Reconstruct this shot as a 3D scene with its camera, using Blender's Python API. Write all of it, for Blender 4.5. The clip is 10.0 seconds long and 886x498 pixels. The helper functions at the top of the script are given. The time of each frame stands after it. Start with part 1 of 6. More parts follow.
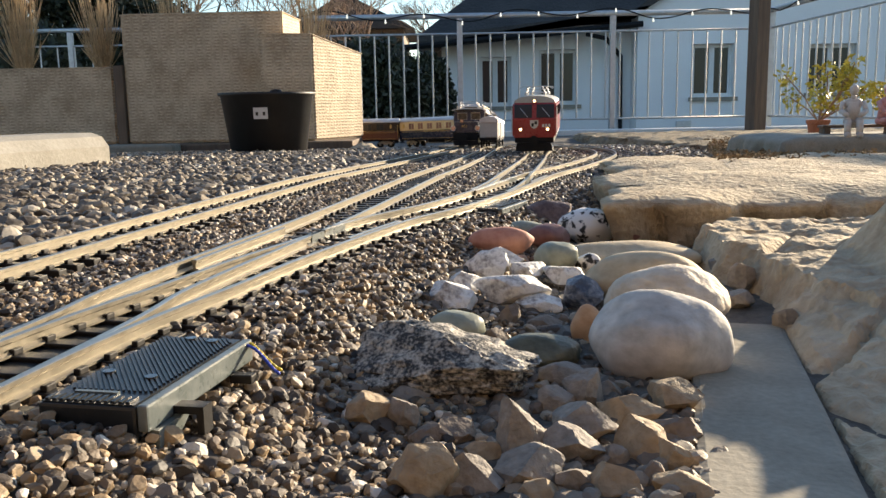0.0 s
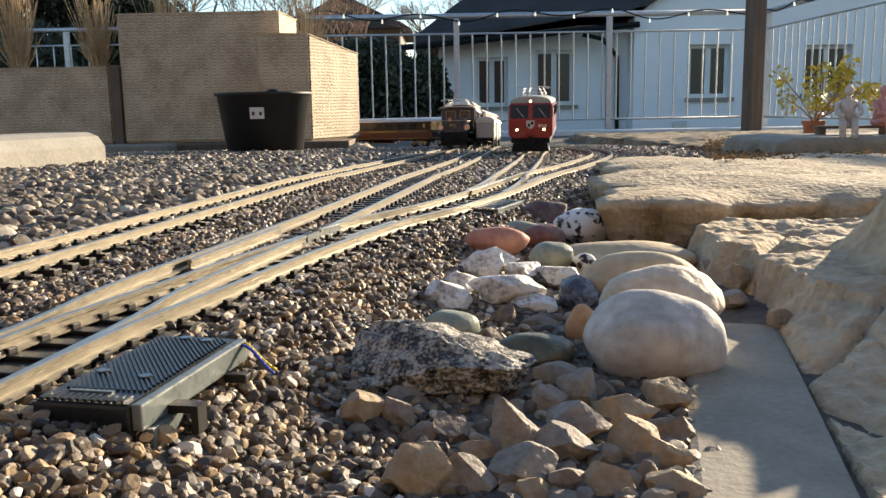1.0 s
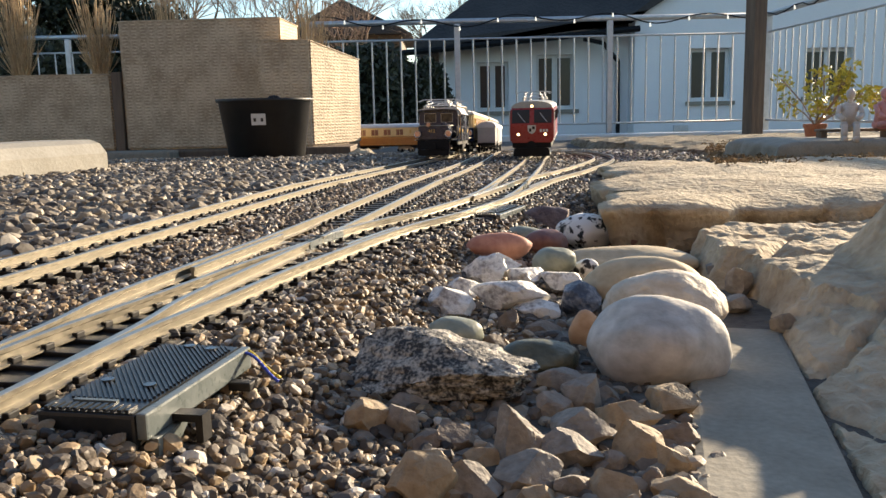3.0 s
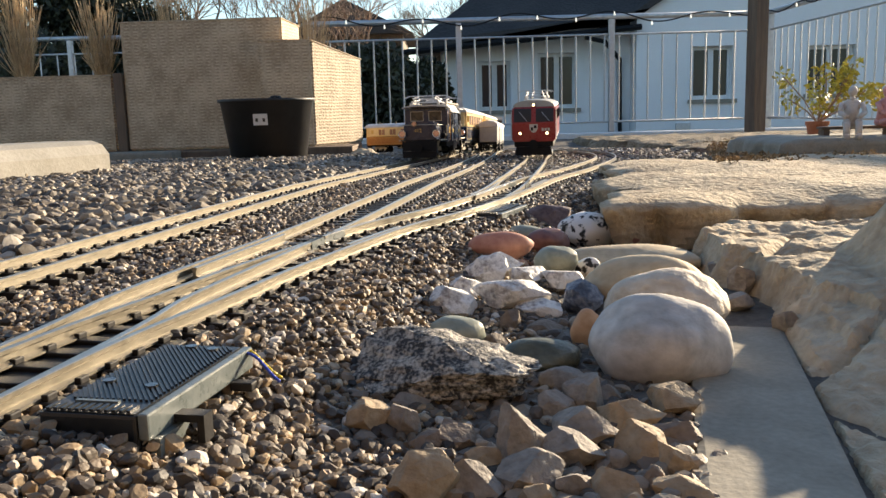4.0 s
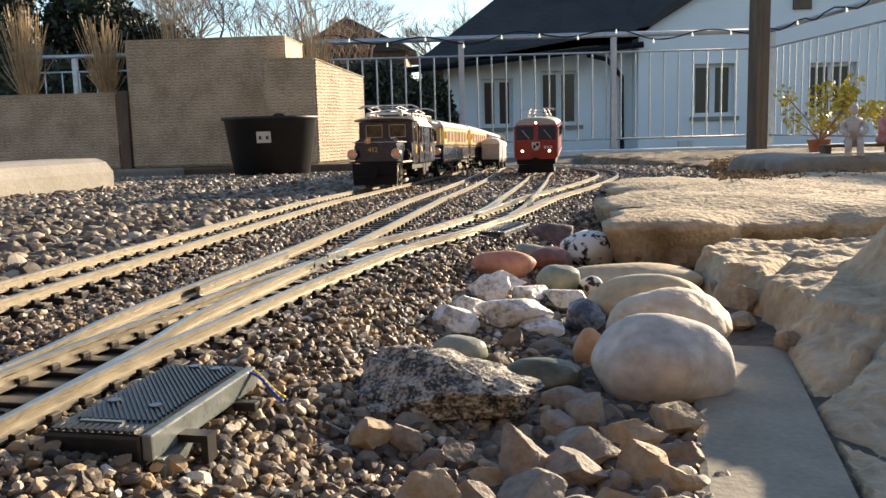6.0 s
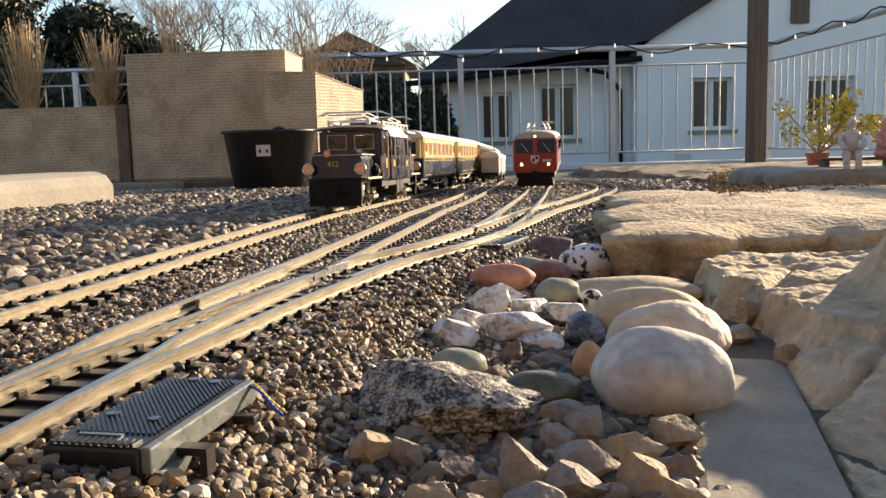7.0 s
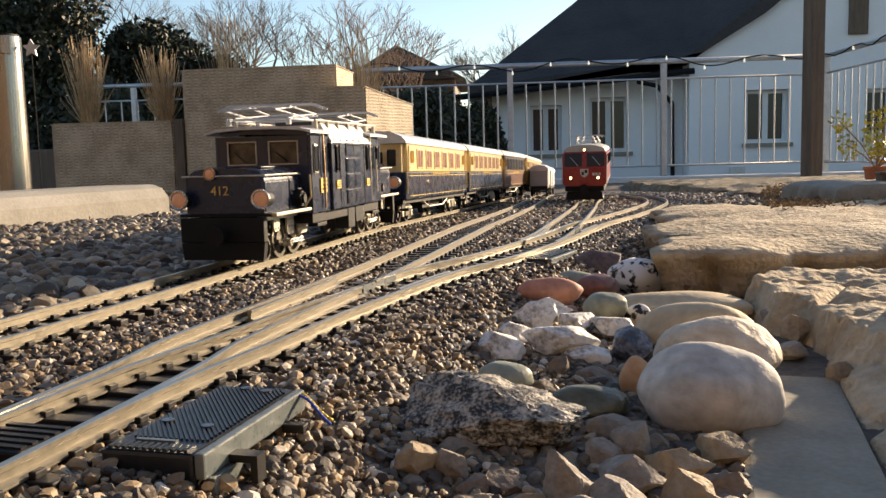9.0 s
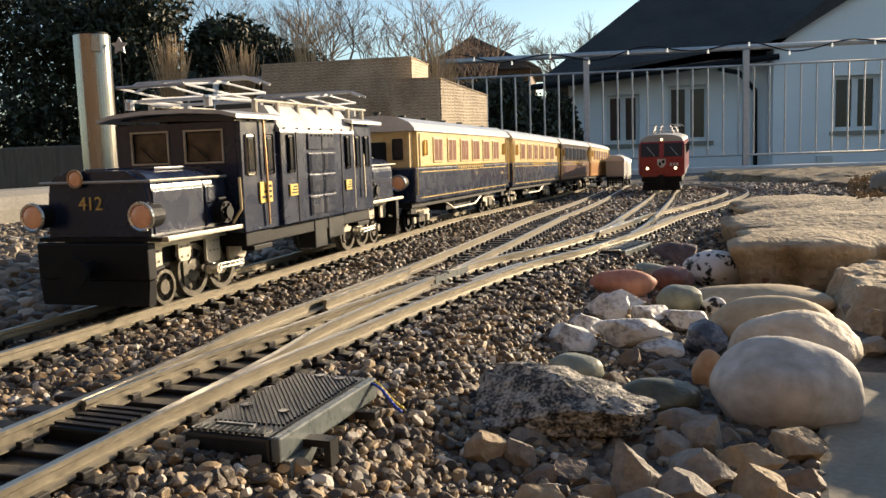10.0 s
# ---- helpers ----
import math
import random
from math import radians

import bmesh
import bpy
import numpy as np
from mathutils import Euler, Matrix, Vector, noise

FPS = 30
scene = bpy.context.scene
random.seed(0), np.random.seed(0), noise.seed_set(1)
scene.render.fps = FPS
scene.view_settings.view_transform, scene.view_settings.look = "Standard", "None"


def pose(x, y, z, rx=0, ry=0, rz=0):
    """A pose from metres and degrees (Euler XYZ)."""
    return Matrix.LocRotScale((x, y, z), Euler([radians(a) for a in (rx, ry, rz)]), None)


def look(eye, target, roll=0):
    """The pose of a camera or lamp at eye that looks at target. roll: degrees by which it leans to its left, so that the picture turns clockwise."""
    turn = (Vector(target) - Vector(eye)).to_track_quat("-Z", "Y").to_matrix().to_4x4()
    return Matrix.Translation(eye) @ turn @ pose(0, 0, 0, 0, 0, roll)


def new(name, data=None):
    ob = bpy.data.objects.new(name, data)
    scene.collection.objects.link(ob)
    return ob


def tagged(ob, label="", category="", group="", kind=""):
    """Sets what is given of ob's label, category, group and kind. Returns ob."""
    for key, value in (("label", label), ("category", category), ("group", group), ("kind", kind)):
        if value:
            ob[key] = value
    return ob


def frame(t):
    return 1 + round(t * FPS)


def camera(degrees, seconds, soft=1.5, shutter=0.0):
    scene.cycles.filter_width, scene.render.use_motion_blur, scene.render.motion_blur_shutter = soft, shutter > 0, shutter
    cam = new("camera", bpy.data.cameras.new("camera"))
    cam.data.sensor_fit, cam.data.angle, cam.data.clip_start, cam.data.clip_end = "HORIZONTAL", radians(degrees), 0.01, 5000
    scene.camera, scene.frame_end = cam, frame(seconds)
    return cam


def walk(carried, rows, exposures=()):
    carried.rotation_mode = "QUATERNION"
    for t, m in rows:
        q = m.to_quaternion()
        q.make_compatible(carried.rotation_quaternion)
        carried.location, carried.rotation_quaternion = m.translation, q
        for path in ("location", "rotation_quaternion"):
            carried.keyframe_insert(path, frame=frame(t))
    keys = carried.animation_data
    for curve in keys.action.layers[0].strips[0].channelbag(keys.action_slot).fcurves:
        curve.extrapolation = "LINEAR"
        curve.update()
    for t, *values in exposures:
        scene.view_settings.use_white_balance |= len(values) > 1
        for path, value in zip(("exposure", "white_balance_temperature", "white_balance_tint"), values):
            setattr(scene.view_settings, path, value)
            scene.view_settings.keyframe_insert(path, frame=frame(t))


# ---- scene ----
cam = camera(55.0, 10.0)
PATH = [
    (0, (0.0, 0.007, 0.1), (0.0, 1.98, -0.225), -1.0),
    (0.5, (0.001, 0.007, 0.1), (0.005, 1.981, -0.226), -1.0),
    (1, (0.001, 0.006, 0.1), (0.009, 1.98, -0.225), -0.9),
    (1.5, (0.0, 0.006, 0.101), (0.006, 1.979, -0.222), -0.9),
    (2, (0.0, 0.006, 0.101), (0.003, 1.981, -0.216), -1.0),
    (2.5, (0.0, 0.006, 0.101), (0.004, 1.981, -0.212), -1.1),
    (4, (0.001, 0.006, 0.101), (-0.001, 1.981, -0.214), -1.5),
    (4.5, (0.001, 0.005, 0.102), (-0.004, 1.98, -0.212), -1.6),
    (5, (0.002, 0.005, 0.102), (-0.003, 1.981, -0.207), -1.6),
    (5.5, (0.001, 0.004, 0.102), (-0.004, 1.981, -0.197), -1.6),
    (6, (0.001, 0.004, 0.103), (-0.006, 1.985, -0.173), -1.5),
    (7.5, (0.001, 0.003, 0.103), (-0.003, 1.989, -0.134), -1.5),
    (8, (0.001, 0.003, 0.103), (-0.006, 1.989, -0.128), -1.5),
    (8.5, (0.001, 0.001, 0.103), (-0.015, 1.988, -0.126), -1.6),
    (9, (0.002, -0.002, 0.104), (-0.116, 1.983, -0.108), -1.5),
    (9.5, (0.004, -0.004, 0.104), (-0.191, 1.974, -0.12), -1.7),
    (10, (0.005, -0.007, 0.105), (-0.288, 1.958, -0.123), -1.9),
]
walk(cam, [(t, look(e, g, r)) for t, e, g, r in PATH], [(0, 1.2, 6350, 8), (5, 1.18, 6450, 9), (6.2, 1.18, 6600, 10), (7.3, 1.23, 7050, 14), (8.3, 1.18, 7050, 14), (9.2, 0.86, 6800, 12), (10, 0.72, 6600, 9)])

# ---- light ----
SUN_TO = Vector((0.66, 0.66, 0.25)).normalized()
world = bpy.data.worlds.new("world")
scene.world = world
world.use_nodes = True
wn = world.node_tree.nodes
sky = wn.new("ShaderNodeTexSky")
sky.sky_type, sky.sun_disc = "NISHITA", False
sky.sun_elevation = math.asin(SUN_TO.z)
sky.sun_rotation = math.atan2(SUN_TO.x, SUN_TO.y)
sky.dust_density, sky.ozone_density = 0.35, 2.0
wn["Background"].inputs["Strength"].default_value = 0.11
world.node_tree.links.new(sky.outputs[0], wn["Background"].inputs["Color"])
sun = new("sun", bpy.data.lights.new("sun", "SUN"))
sun.data.energy, sun.data.angle, sun.data.color = 5.6, radians(0.6), (1.0, 0.8, 0.56)
sun.matrix_world = look(SUN_TO * 30, (0, 0, 0))


# ---- materials ----
def mat(name, c1, c2, scale=30.0, rough=0.6, metal=0.0, bump=0.15, fine=6.0, island=0.0, rnd=0.0, glow=None, stretch=(1, 1, 1), coat=0.0):
    """Two colours mixed by coarse and fine noise, with relief; island and rnd vary the value by piece."""
    m = bpy.data.materials.new(name)
    m.use_nodes = True
    n, l = m.node_tree.nodes, m.node_tree.links
    b = n["Principled BSDF"]
    tc, mp = n.new("ShaderNodeTexCoord"), n.new("ShaderNodeMapping")
    mp.inputs["Scale"].default_value = stretch
    l.new(tc.outputs["Object"], mp.inputs["Vector"])
    big, small = n.new("ShaderNodeTexNoise"), n.new("ShaderNodeTexNoise")
    for node, sc in ((big, scale), (small, scale * fine)):
        node.inputs["Scale"].default_value, node.inputs["Detail"].default_value = sc, 5
        l.new(mp.outputs[0], node.inputs["Vector"])
    add = n.new("ShaderNodeMath")
    add.operation = "MULTIPLY_ADD"
    add.inputs[1].default_value = 0.45
    l.new(small.outputs["Fac"], add.inputs[0])
    half = n.new("ShaderNodeMath")
    half.operation = "MULTIPLY"
    half.inputs[1].default_value = 0.55
    l.new(big.outputs["Fac"], half.inputs[0])
    l.new(half.outputs[0], add.inputs[2])
    ramp = n.new("ShaderNodeValToRGB")
    ramp.color_ramp.elements[0].position, ramp.color_ramp.elements[1].position = 0.36, 0.64
    ramp.color_ramp.elements[0].color, ramp.color_ramp.elements[1].color = (*c1, 1), (*c2, 1)
    l.new(add.outputs[0], ramp.inputs["Fac"])
    out = ramp.outputs["Color"]
    for amount, kind in ((island, "isl"), (rnd, "rnd")):
        if amount:
            src = n.new("ShaderNodeNewGeometry" if kind == "isl" else "ShaderNodeObjectInfo")
            rng = n.new("ShaderNodeMapRange")
            rng.inputs["To Min"].default_value, rng.inputs["To Max"].default_value = 1 - amount, 1 + amount
            l.new(src.outputs["Random Per Island" if kind == "isl" else "Random"], rng.inputs["Value"])
            hsv = n.new("ShaderNodeHueSaturation")
            l.new(rng.outputs[0], hsv.inputs["Value"])
            l.new(out, hsv.inputs["Color"])
            out = hsv.outputs["Color"]
    l.new(out, b.inputs["Base Color"])
    rr = n.new("ShaderNodeMapRange")
    rr.inputs["To Min"].default_value, rr.inputs["To Max"].default_value = max(0.03, rough - 0.12), min(1, rough + 0.12)
    l.new(small.outputs["Fac"], rr.inputs["Value"])
    l.new(rr.outputs[0], b.inputs["Roughness"])
    b.inputs["Metallic"].default_value = metal
    b.inputs["Coat Weight"].default_value = coat
    if bump:
        bp = n.new("ShaderNodeBump")
        bp.inputs["Strength"].default_value, bp.inputs["Distance"].default_value = bump, 0.3 / scale
        l.new(add.outputs[0], bp.inputs["Height"])
        l.new(bp.outputs[0], b.inputs["Normal"])
    if glow:
        b.inputs["Emission Color"].default_value, b.inputs["Emission Strength"].default_value = (*glow[:3], 1), glow[3]
    return m


def gravel_mat(name, stops, bump=0.3, rough=0.6):
    """Stones whose colour is picked by island from a ramp, with mineral speckle."""
    m = mat(name, (0.8, 0.8, 0.8), (1, 1, 1), 160, rough, 0, bump, 4)
    n, l = m.node_tree.nodes, m.node_tree.links
    geo, ramp, mul = n.new("ShaderNodeNewGeometry"), n.new("ShaderNodeValToRGB"), n.new("ShaderNodeMix")
    cr = ramp.color_ramp
    while len(cr.elements) < len(stops):
        cr.elements.new(0.5)
    for e, (pos, col) in zip(cr.elements, stops):
        e.position, e.color = pos, (*col, 1)
    l.new(geo.outputs["Random Per Island"], ramp.inputs["Fac"])
    mul.data_type, mul.blend_type = "RGBA", "MULTIPLY"
    mul.inputs["Factor"].default_value = 1.0
    b = n["Principled BSDF"]
    old = b.inputs["Base Color"].links[0].from_socket
    l.new(ramp.outputs["Color"], mul.inputs[6])
    l.new(old, mul.inputs[7])
    l.new(mul.outputs[2], b.inputs["Base Color"])
    return m


def glass_mat(name, tint=(0.02, 0.022, 0.026), rough=0.12):
    m = mat(name, tint, tuple(c * 1.3 for c in tint), 5, rough, 0, 0.0, 3)
    m.node_tree.nodes["Principled BSDF"].inputs["Specular IOR Level"].default_value = 0.35
    return m


M_SOIL = mat("soil", (0.05, 0.042, 0.034), (0.13, 0.11, 0.09), 25, 0.9, 0, 0.6)
M_BALLAST = gravel_mat("ballast", [(0, (0.028, 0.023, 0.019)), (0.3, (0.082, 0.061, 0.042)), (0.55, (0.165, 0.12, 0.076)), (0.74, (0.33, 0.225, 0.117)), (0.88, (0.43, 0.33, 0.215)), (0.97, (0.66, 0.6, 0.52))])
M_GRAVEL = gravel_mat("grey gravel", [(0, (0.06, 0.047, 0.035)), (0.35, (0.14, 0.11, 0.078)), (0.65, (0.25, 0.194, 0.122)), (0.85, (0.33, 0.272, 0.195)), (1, (0.52, 0.46, 0.375))])
M_RUBBLE = gravel_mat("brown rubble", [(0, (0.06, 0.048, 0.038)), (0.35, (0.14, 0.11, 0.085)), (0.7, (0.24, 0.19, 0.14)), (1, (0.36, 0.3, 0.22))])
M_RAIL = mat("brass rail", (0.45, 0.41, 0.34), (0.52, 0.475, 0.4), 420, 0.36, 0.95, 0.02, 3)
# darker copy of the rail brass: the shade below the head is in its colour
M_RAIL_SHADE = mat("tarnished brass rail side with painted shade", (0.225, 0.2, 0.155), (0.275, 0.245, 0.19), 60, 0.4, 0.75, 0.02, 4)
M_TIE = mat("black plastic", (0.009, 0.008, 0.008), (0.022, 0.019, 0.017), 120, 0.55, 0, 0.12, 5, rnd=0.25)
M_TIE.node_tree.nodes["Principled BSDF"].inputs["Specular IOR Level"].default_value = 0.3
M_PLASTIC = mat("grey black plastic", (0.013, 0.0145, 0.0155), (0.025, 0.027, 0.029), 80, 0.38, 0, 0.08)
M_GREYPL = mat("clear grey plastic", (0.1, 0.115, 0.11), (0.17, 0.185, 0.18), 40, 0.3, 0, 0.06)
M_STEEL = mat("stainless steel", (0.3, 0.285, 0.26), (0.38, 0.36, 0.33), 20, 0.25, 1.0, 0.0, 4, stretch=(1, 1, 0.1))
M_SCREW = mat("screw steel", (0.16, 0.16, 0.16), (0.28, 0.28, 0.28), 90, 0.3, 1.0, 0.05)
M_CONC = mat("concrete", (0.26, 0.24, 0.2), (0.36, 0.335, 0.29), 10, 0.85, 0, 0.12, 12)
M_KERB = mat("grey concrete kerb", (0.21, 0.188, 0.145), (0.32, 0.29, 0.23), 30, 0.8, 0, 0.12, 9)
M_LIME = mat("limestone", (0.33, 0.25, 0.16), (0.56, 0.46, 0.32), 17, 0.9, 0, 0.75, 7)
M_MOSS = mat("dry moss soil", (0.16, 0.11, 0.06), (0.36, 0.29, 0.19), 12, 0.95, 0, 0.8, 9)
M_WEAVE = None
M_WHITE = mat("white paint", (0.62, 0.62, 0.6), (0.74, 0.74, 0.72), 6, 0.5, 0, 0.03)
M_GALV = mat("galvanised steel", (0.42, 0.43, 0.44), (0.56, 0.57, 0.58), 25, 0.45, 0.7, 0.05)
M_PLASTER = mat("white plaster", (0.76, 0.76, 0.75), (0.83, 0.83, 0.82), 1.2, 0.9, 0, 0.1, 40)
M_ROOF = mat("dark roof tiles", (0.022, 0.02, 0.02), (0.05, 0.045, 0.043), 1.5, 0.7, 0, 0.3, 12)
M_WOOD = mat("brown weathered timber", (0.09, 0.06, 0.04), (0.17, 0.12, 0.08), 18, 0.75, 0, 0.3, 6, stretch=(1, 1, 0.08))
M_BUCKET = mat("black rubber", (0.012, 0.012, 0.014), (0.022, 0.022, 0.025), 20, 0.55, 0, 0.06)
M_LABEL = mat("white label", (0.55, 0.55, 0.55), (0.65, 0.65, 0.65), 30, 0.6, 0, 0)
M_BLACK = mat("black paint", (0.004, 0.004, 0.0045), (0.009, 0.009, 0.01), 40, 0.6, 0, 0.04)
M_BLACK.node_tree.nodes["Principled BSDF"].inputs["Specular IOR Level"].default_value = 0.25
M_NAVY = mat("navy enamel", (0.010, 0.0185, 0.047), (0.012, 0.022, 0.053), 9, 0.27, 0, 0.0, coat=0.4)
M_NAVY.node_tree.nodes["Principled BSDF"].inputs["Specular IOR Level"].default_value = 0.5
M_CREAM = mat("cream yellow enamel", (0.76, 0.58, 0.29), (0.84, 0.66, 0.36), 30, 0.3, 0, 0.02, coat=0.3)
M_GOLD = mat("gold paint", (0.6, 0.42, 0.14), (0.72, 0.52, 0.2), 60, 0.35, 0.5, 0.02)
M_SILVER = mat("silver grey roof paint", (0.5, 0.5, 0.5), (0.64, 0.63, 0.62), 30, 0.4, 0.3, 0.05)
M_FRAME = mat("beige grey metal", (0.4, 0.36, 0.29), (0.56, 0.51, 0.42), 70, 0.45, 0.4, 0.1)
M_ROD = mat("bright rod metal", (0.65, 0.62, 0.55), (0.8, 0.77, 0.7), 80, 0.28, 0.9, 0.04)
M_RED = mat("red enamel", (0.27, 0.016, 0.018), (0.34, 0.024, 0.026), 30, 0.3, 0, 0.02, coat=0.3)
M_TANK = mat("pale grey wagon paint", (0.36, 0.35, 0.32), (0.46, 0.45, 0.42), 30, 0.5, 0, 0.03)
M_GLASS = glass_mat("dark window glass")
M_CURTAIN = mat("window with red curtain", (0.2, 0.08, 0.05), (0.36, 0.2, 0.14), 40, 0.25, 0, 0.02, stretch=(1, 1, 0.1))
# opaque pane: the lit tan cab interior is mottled into its colour
M_CABIN = mat("cab window with painted tan interior", (0.035, 0.027, 0.019), (0.13, 0.095, 0.06), 45, 0.14, 0, 0.0, 2)
M_WHEEL = mat("dull wheel metal", (0.09, 0.08, 0.065), (0.2, 0.18, 0.145), 120, 0.4, 0.5, 0.1)
M_LAMP = mat("warm lamp glass", (0.36, 0.19, 0.12), (0.48, 0.28, 0.18), 50, 0.2, 0, 0, glow=(1.0, 0.4, 0.18, 0.07))
M_LAMPHOT = mat("bright lamp", (1, 0.7, 0.4), (1, 0.8, 0.5), 50, 0.2, 0, 0, glow=(1.0, 0.62, 0.28, 4.0))
M_BULB = mat("string light bulb", (0.9, 0.9, 0.85), (1, 1, 0.95), 50, 0.1, 0, 0, glow=(1.0, 0.9, 0.7, 0.4))
M_YELLOWPL = mat("yellow plate", (0.7, 0.45, 0.06), (0.8, 0.55, 0.1), 300, 0.45, 0, 0.02)
M_BRONZE = mat("copper pipe paint", (0.42, 0.26, 0.14), (0.55, 0.36, 0.2), 40, 0.35, 0.6, 0.02)
M_TAN = mat("dry grass", (0.42, 0.29, 0.15), (0.62, 0.46, 0.27), 30, 0.8, 0, 0.1, island=0.25)
M_BARK = mat("bark", (0.12, 0.085, 0.06), (0.24, 0.18, 0.13), 10, 0.9, 0, 0.3)
M_TWIG = mat("tan twigs", (0.28, 0.19, 0.13), (0.42, 0.3, 0.21), 10, 0.9, 0, 0.1)
M_HEDGE = mat("dark evergreen leaves", (0.016, 0.02, 0.008), (0.044, 0.047, 0.017), 3, 0.6, 0, 0.1, island=0.45)
M_LEAF = mat("yellow green leaves", (0.3, 0.3, 0.04), (0.65, 0.55, 0.08), 20, 0.5, 0, 0.05, island=0.35)
M_TERRA = mat("terracotta", (0.3, 0.11, 0.05), (0.42, 0.17, 0.09), 30, 0.8, 0, 0.1)


# ---- mesh helpers ----
def mesh_of(name, bm, material, smooth=False):
    me = bpy.data.meshes.new(name)
    bmesh.ops.recalc_face_normals(bm, faces=bm.faces)
    bm.to_mesh(me)
    bm.free()
    me.materials.append(material)
    if smooth:
        me.shade_smooth()
    return me


def part(name, bm, material, parent=None, label="", smooth=False):
    ob = new(name, mesh_of(name, bm, material, smooth))
    ob.parent = parent
    if label:
        ob["label"] = label
    return ob


def thing(name, label, category, m=None, group="", kind=""):
    ob = new(name)
    ob.empty_display_size = 0.05
    if m is not None:
        ob.matrix_basis = m
    return tagged(ob, label, category, group, kind)


def solid(name, bm, material, label, category="", group="", kind="", smooth=False, m=None):
    ob = part(name, bm, material, None, "", smooth)
    if m is not None:
        ob.matrix_basis = m
    return tagged(ob, label, category, group, kind)


def box(bm, x0, x1, y0, y1, z0, z1, bevel=0.0, m=None):
    vs = bmesh.ops.create_cube(bm, size=1.0)["verts"]
    for v in vs:
        v.co = Vector(((x0 + x1) / 2 + v.co.x * (x1 - x0), (y0 + y1) / 2 + v.co.y * (y1 - y0), (z0 + z1) / 2 + v.co.z * (z1 - z0)))
    if bevel:
        es = list({e for v in vs for e in v.link_edges})
        r = bmesh.ops.bevel(bm, geom=es, offset=bevel, segments=2, profile=0.6, affect="EDGES")
        vs = list({v for f in r["faces"] for v in f.verts} | {v for v in vs if v.is_valid})
    if m is not None:
        bmesh.ops.transform(bm, matrix=m, verts=vs)
    return vs


def rod(bm, p, q, r, seg=8, r2=None):
    p, q = Vector(p), Vector(q)
    m = (q - p).to_track_quat("Z", "Y").to_matrix()
    ax, ay = m.col[0], m.col[1]
    r2 = r if r2 is None else r2
    lo, hi = [], []
    for i in range(seg):
        a = 2 * math.pi * i / seg
        d = ax * math.cos(a) + ay * math.sin(a)
        lo.append(bm.verts.new(p + d * r))
        hi.append(bm.verts.new(q + d * r2))
    for i in range(seg):
        bm.faces.new((lo[i], lo[(i + 1) % seg], hi[(i + 1) % seg], hi[i]))
    bm.faces.new(lo[::-1])
    bm.faces.new(hi)


def tube(bm, pts, r, seg=6):
    for a, b in zip(pts[:-1], pts[1:]):
        rod(bm, a, b, r, seg)


def prism(bm, pts, axis, a, b):
    """A polygon in the plane across axis (0 x, 1 y, 2 z), carried from a to b."""
    def at(p, w):
        c = list(p)
        c.insert(axis, w)
        return bm.verts.new(c)
    lo, hi = [at(p, a) for p in pts], [at(p, b) for p in pts]
    bm.faces.new(lo)
    bm.faces.new(hi[::-1])
    k = len(pts)
    for i in range(k):
        bm.faces.new((lo[i], hi[i], hi[(i + 1) % k], lo[(i + 1) % k]))


def B():
    return bmesh.new()


def fast_mesh(name, verts, faces, material, smooth=False):
    me = bpy.data.meshes.new(name)
    k = faces.shape[1]
    me.vertices.add(len(verts))
    me.vertices.foreach_set("co", np.ascontiguousarray(verts, dtype=np.float32).ravel())
    me.loops.add(faces.size)
    me.loops.foreach_set("vertex_index", np.ascontiguousarray(faces, dtype=np.int32).ravel())
    me.polygons.add(len(faces))
    me.polygons.foreach_set("loop_start", np.arange(0, faces.size, k, dtype=np.int32))
    me.update(calc_edges=True)
    me.materials.append(material)
    if smooth:
        me.shade_smooth()
    else:
        me.shade_flat()
    return me


# ---- the ground ----
def gz(y):
    return -0.02 * max(0, min(y, 3) - 1.3) - 0.04 * max(0, min(y, 5) - 3) - 0.002 * max(0, y - 5)


def step(a, b, x):
    u = min(1, max(0, (x - a) / (b - a)))
    return u * u * (3 - 2 * u)


def lerp_at(rows, y):
    if y <= rows[0][1]:
        (x0, y0), (x1, y1) = rows[0], rows[1]
    elif y >= rows[-1][1]:
        (x0, y0), (x1, y1) = rows[-2], rows[-1]
    else:
        (x0, y0), (x1, y1) = next((a, b) for a, b in zip(rows[:-1], rows[1:]) if a[1] <= y <= b[1])
    return x0 + (x1 - x0) * (y - y0) / (y1 - y0)


EDGE = [(-0.2, 0.0), (-0.166, 0.311), (-0.12, 0.509), (-0.095, 0.61), (-0.018, 0.811), (0.08, 1.028), (0.256, 1.543), (0.448, 2.2)]


def ground_z(x, y):
    z = gz(y) - 0.0128
    d = x - lerp_at(EDGE, y) - 0.03
    z -= 0.03 * step(0.0, 0.1, d) * (1 - step(0.95, 1.25, y))
    z += 0.004 * noise.noise((x * 9, y * 9, 0)) * step(0.03, 0.1, abs(d))
    if y > 8.0:
        z -= 1.0 * step(8.0, 9.0, y)
    return z


def axis(near, lo, hi, far):
    a = list(np.arange(lo, hi, near))
    w, x = near, hi
    while x < far:
        a.append(x)
        w *= 1.35
        x += w
    w, x = near, lo
    while x > -far:
        w *= 1.35
        x -= w
        a.insert(0, x)
    return a


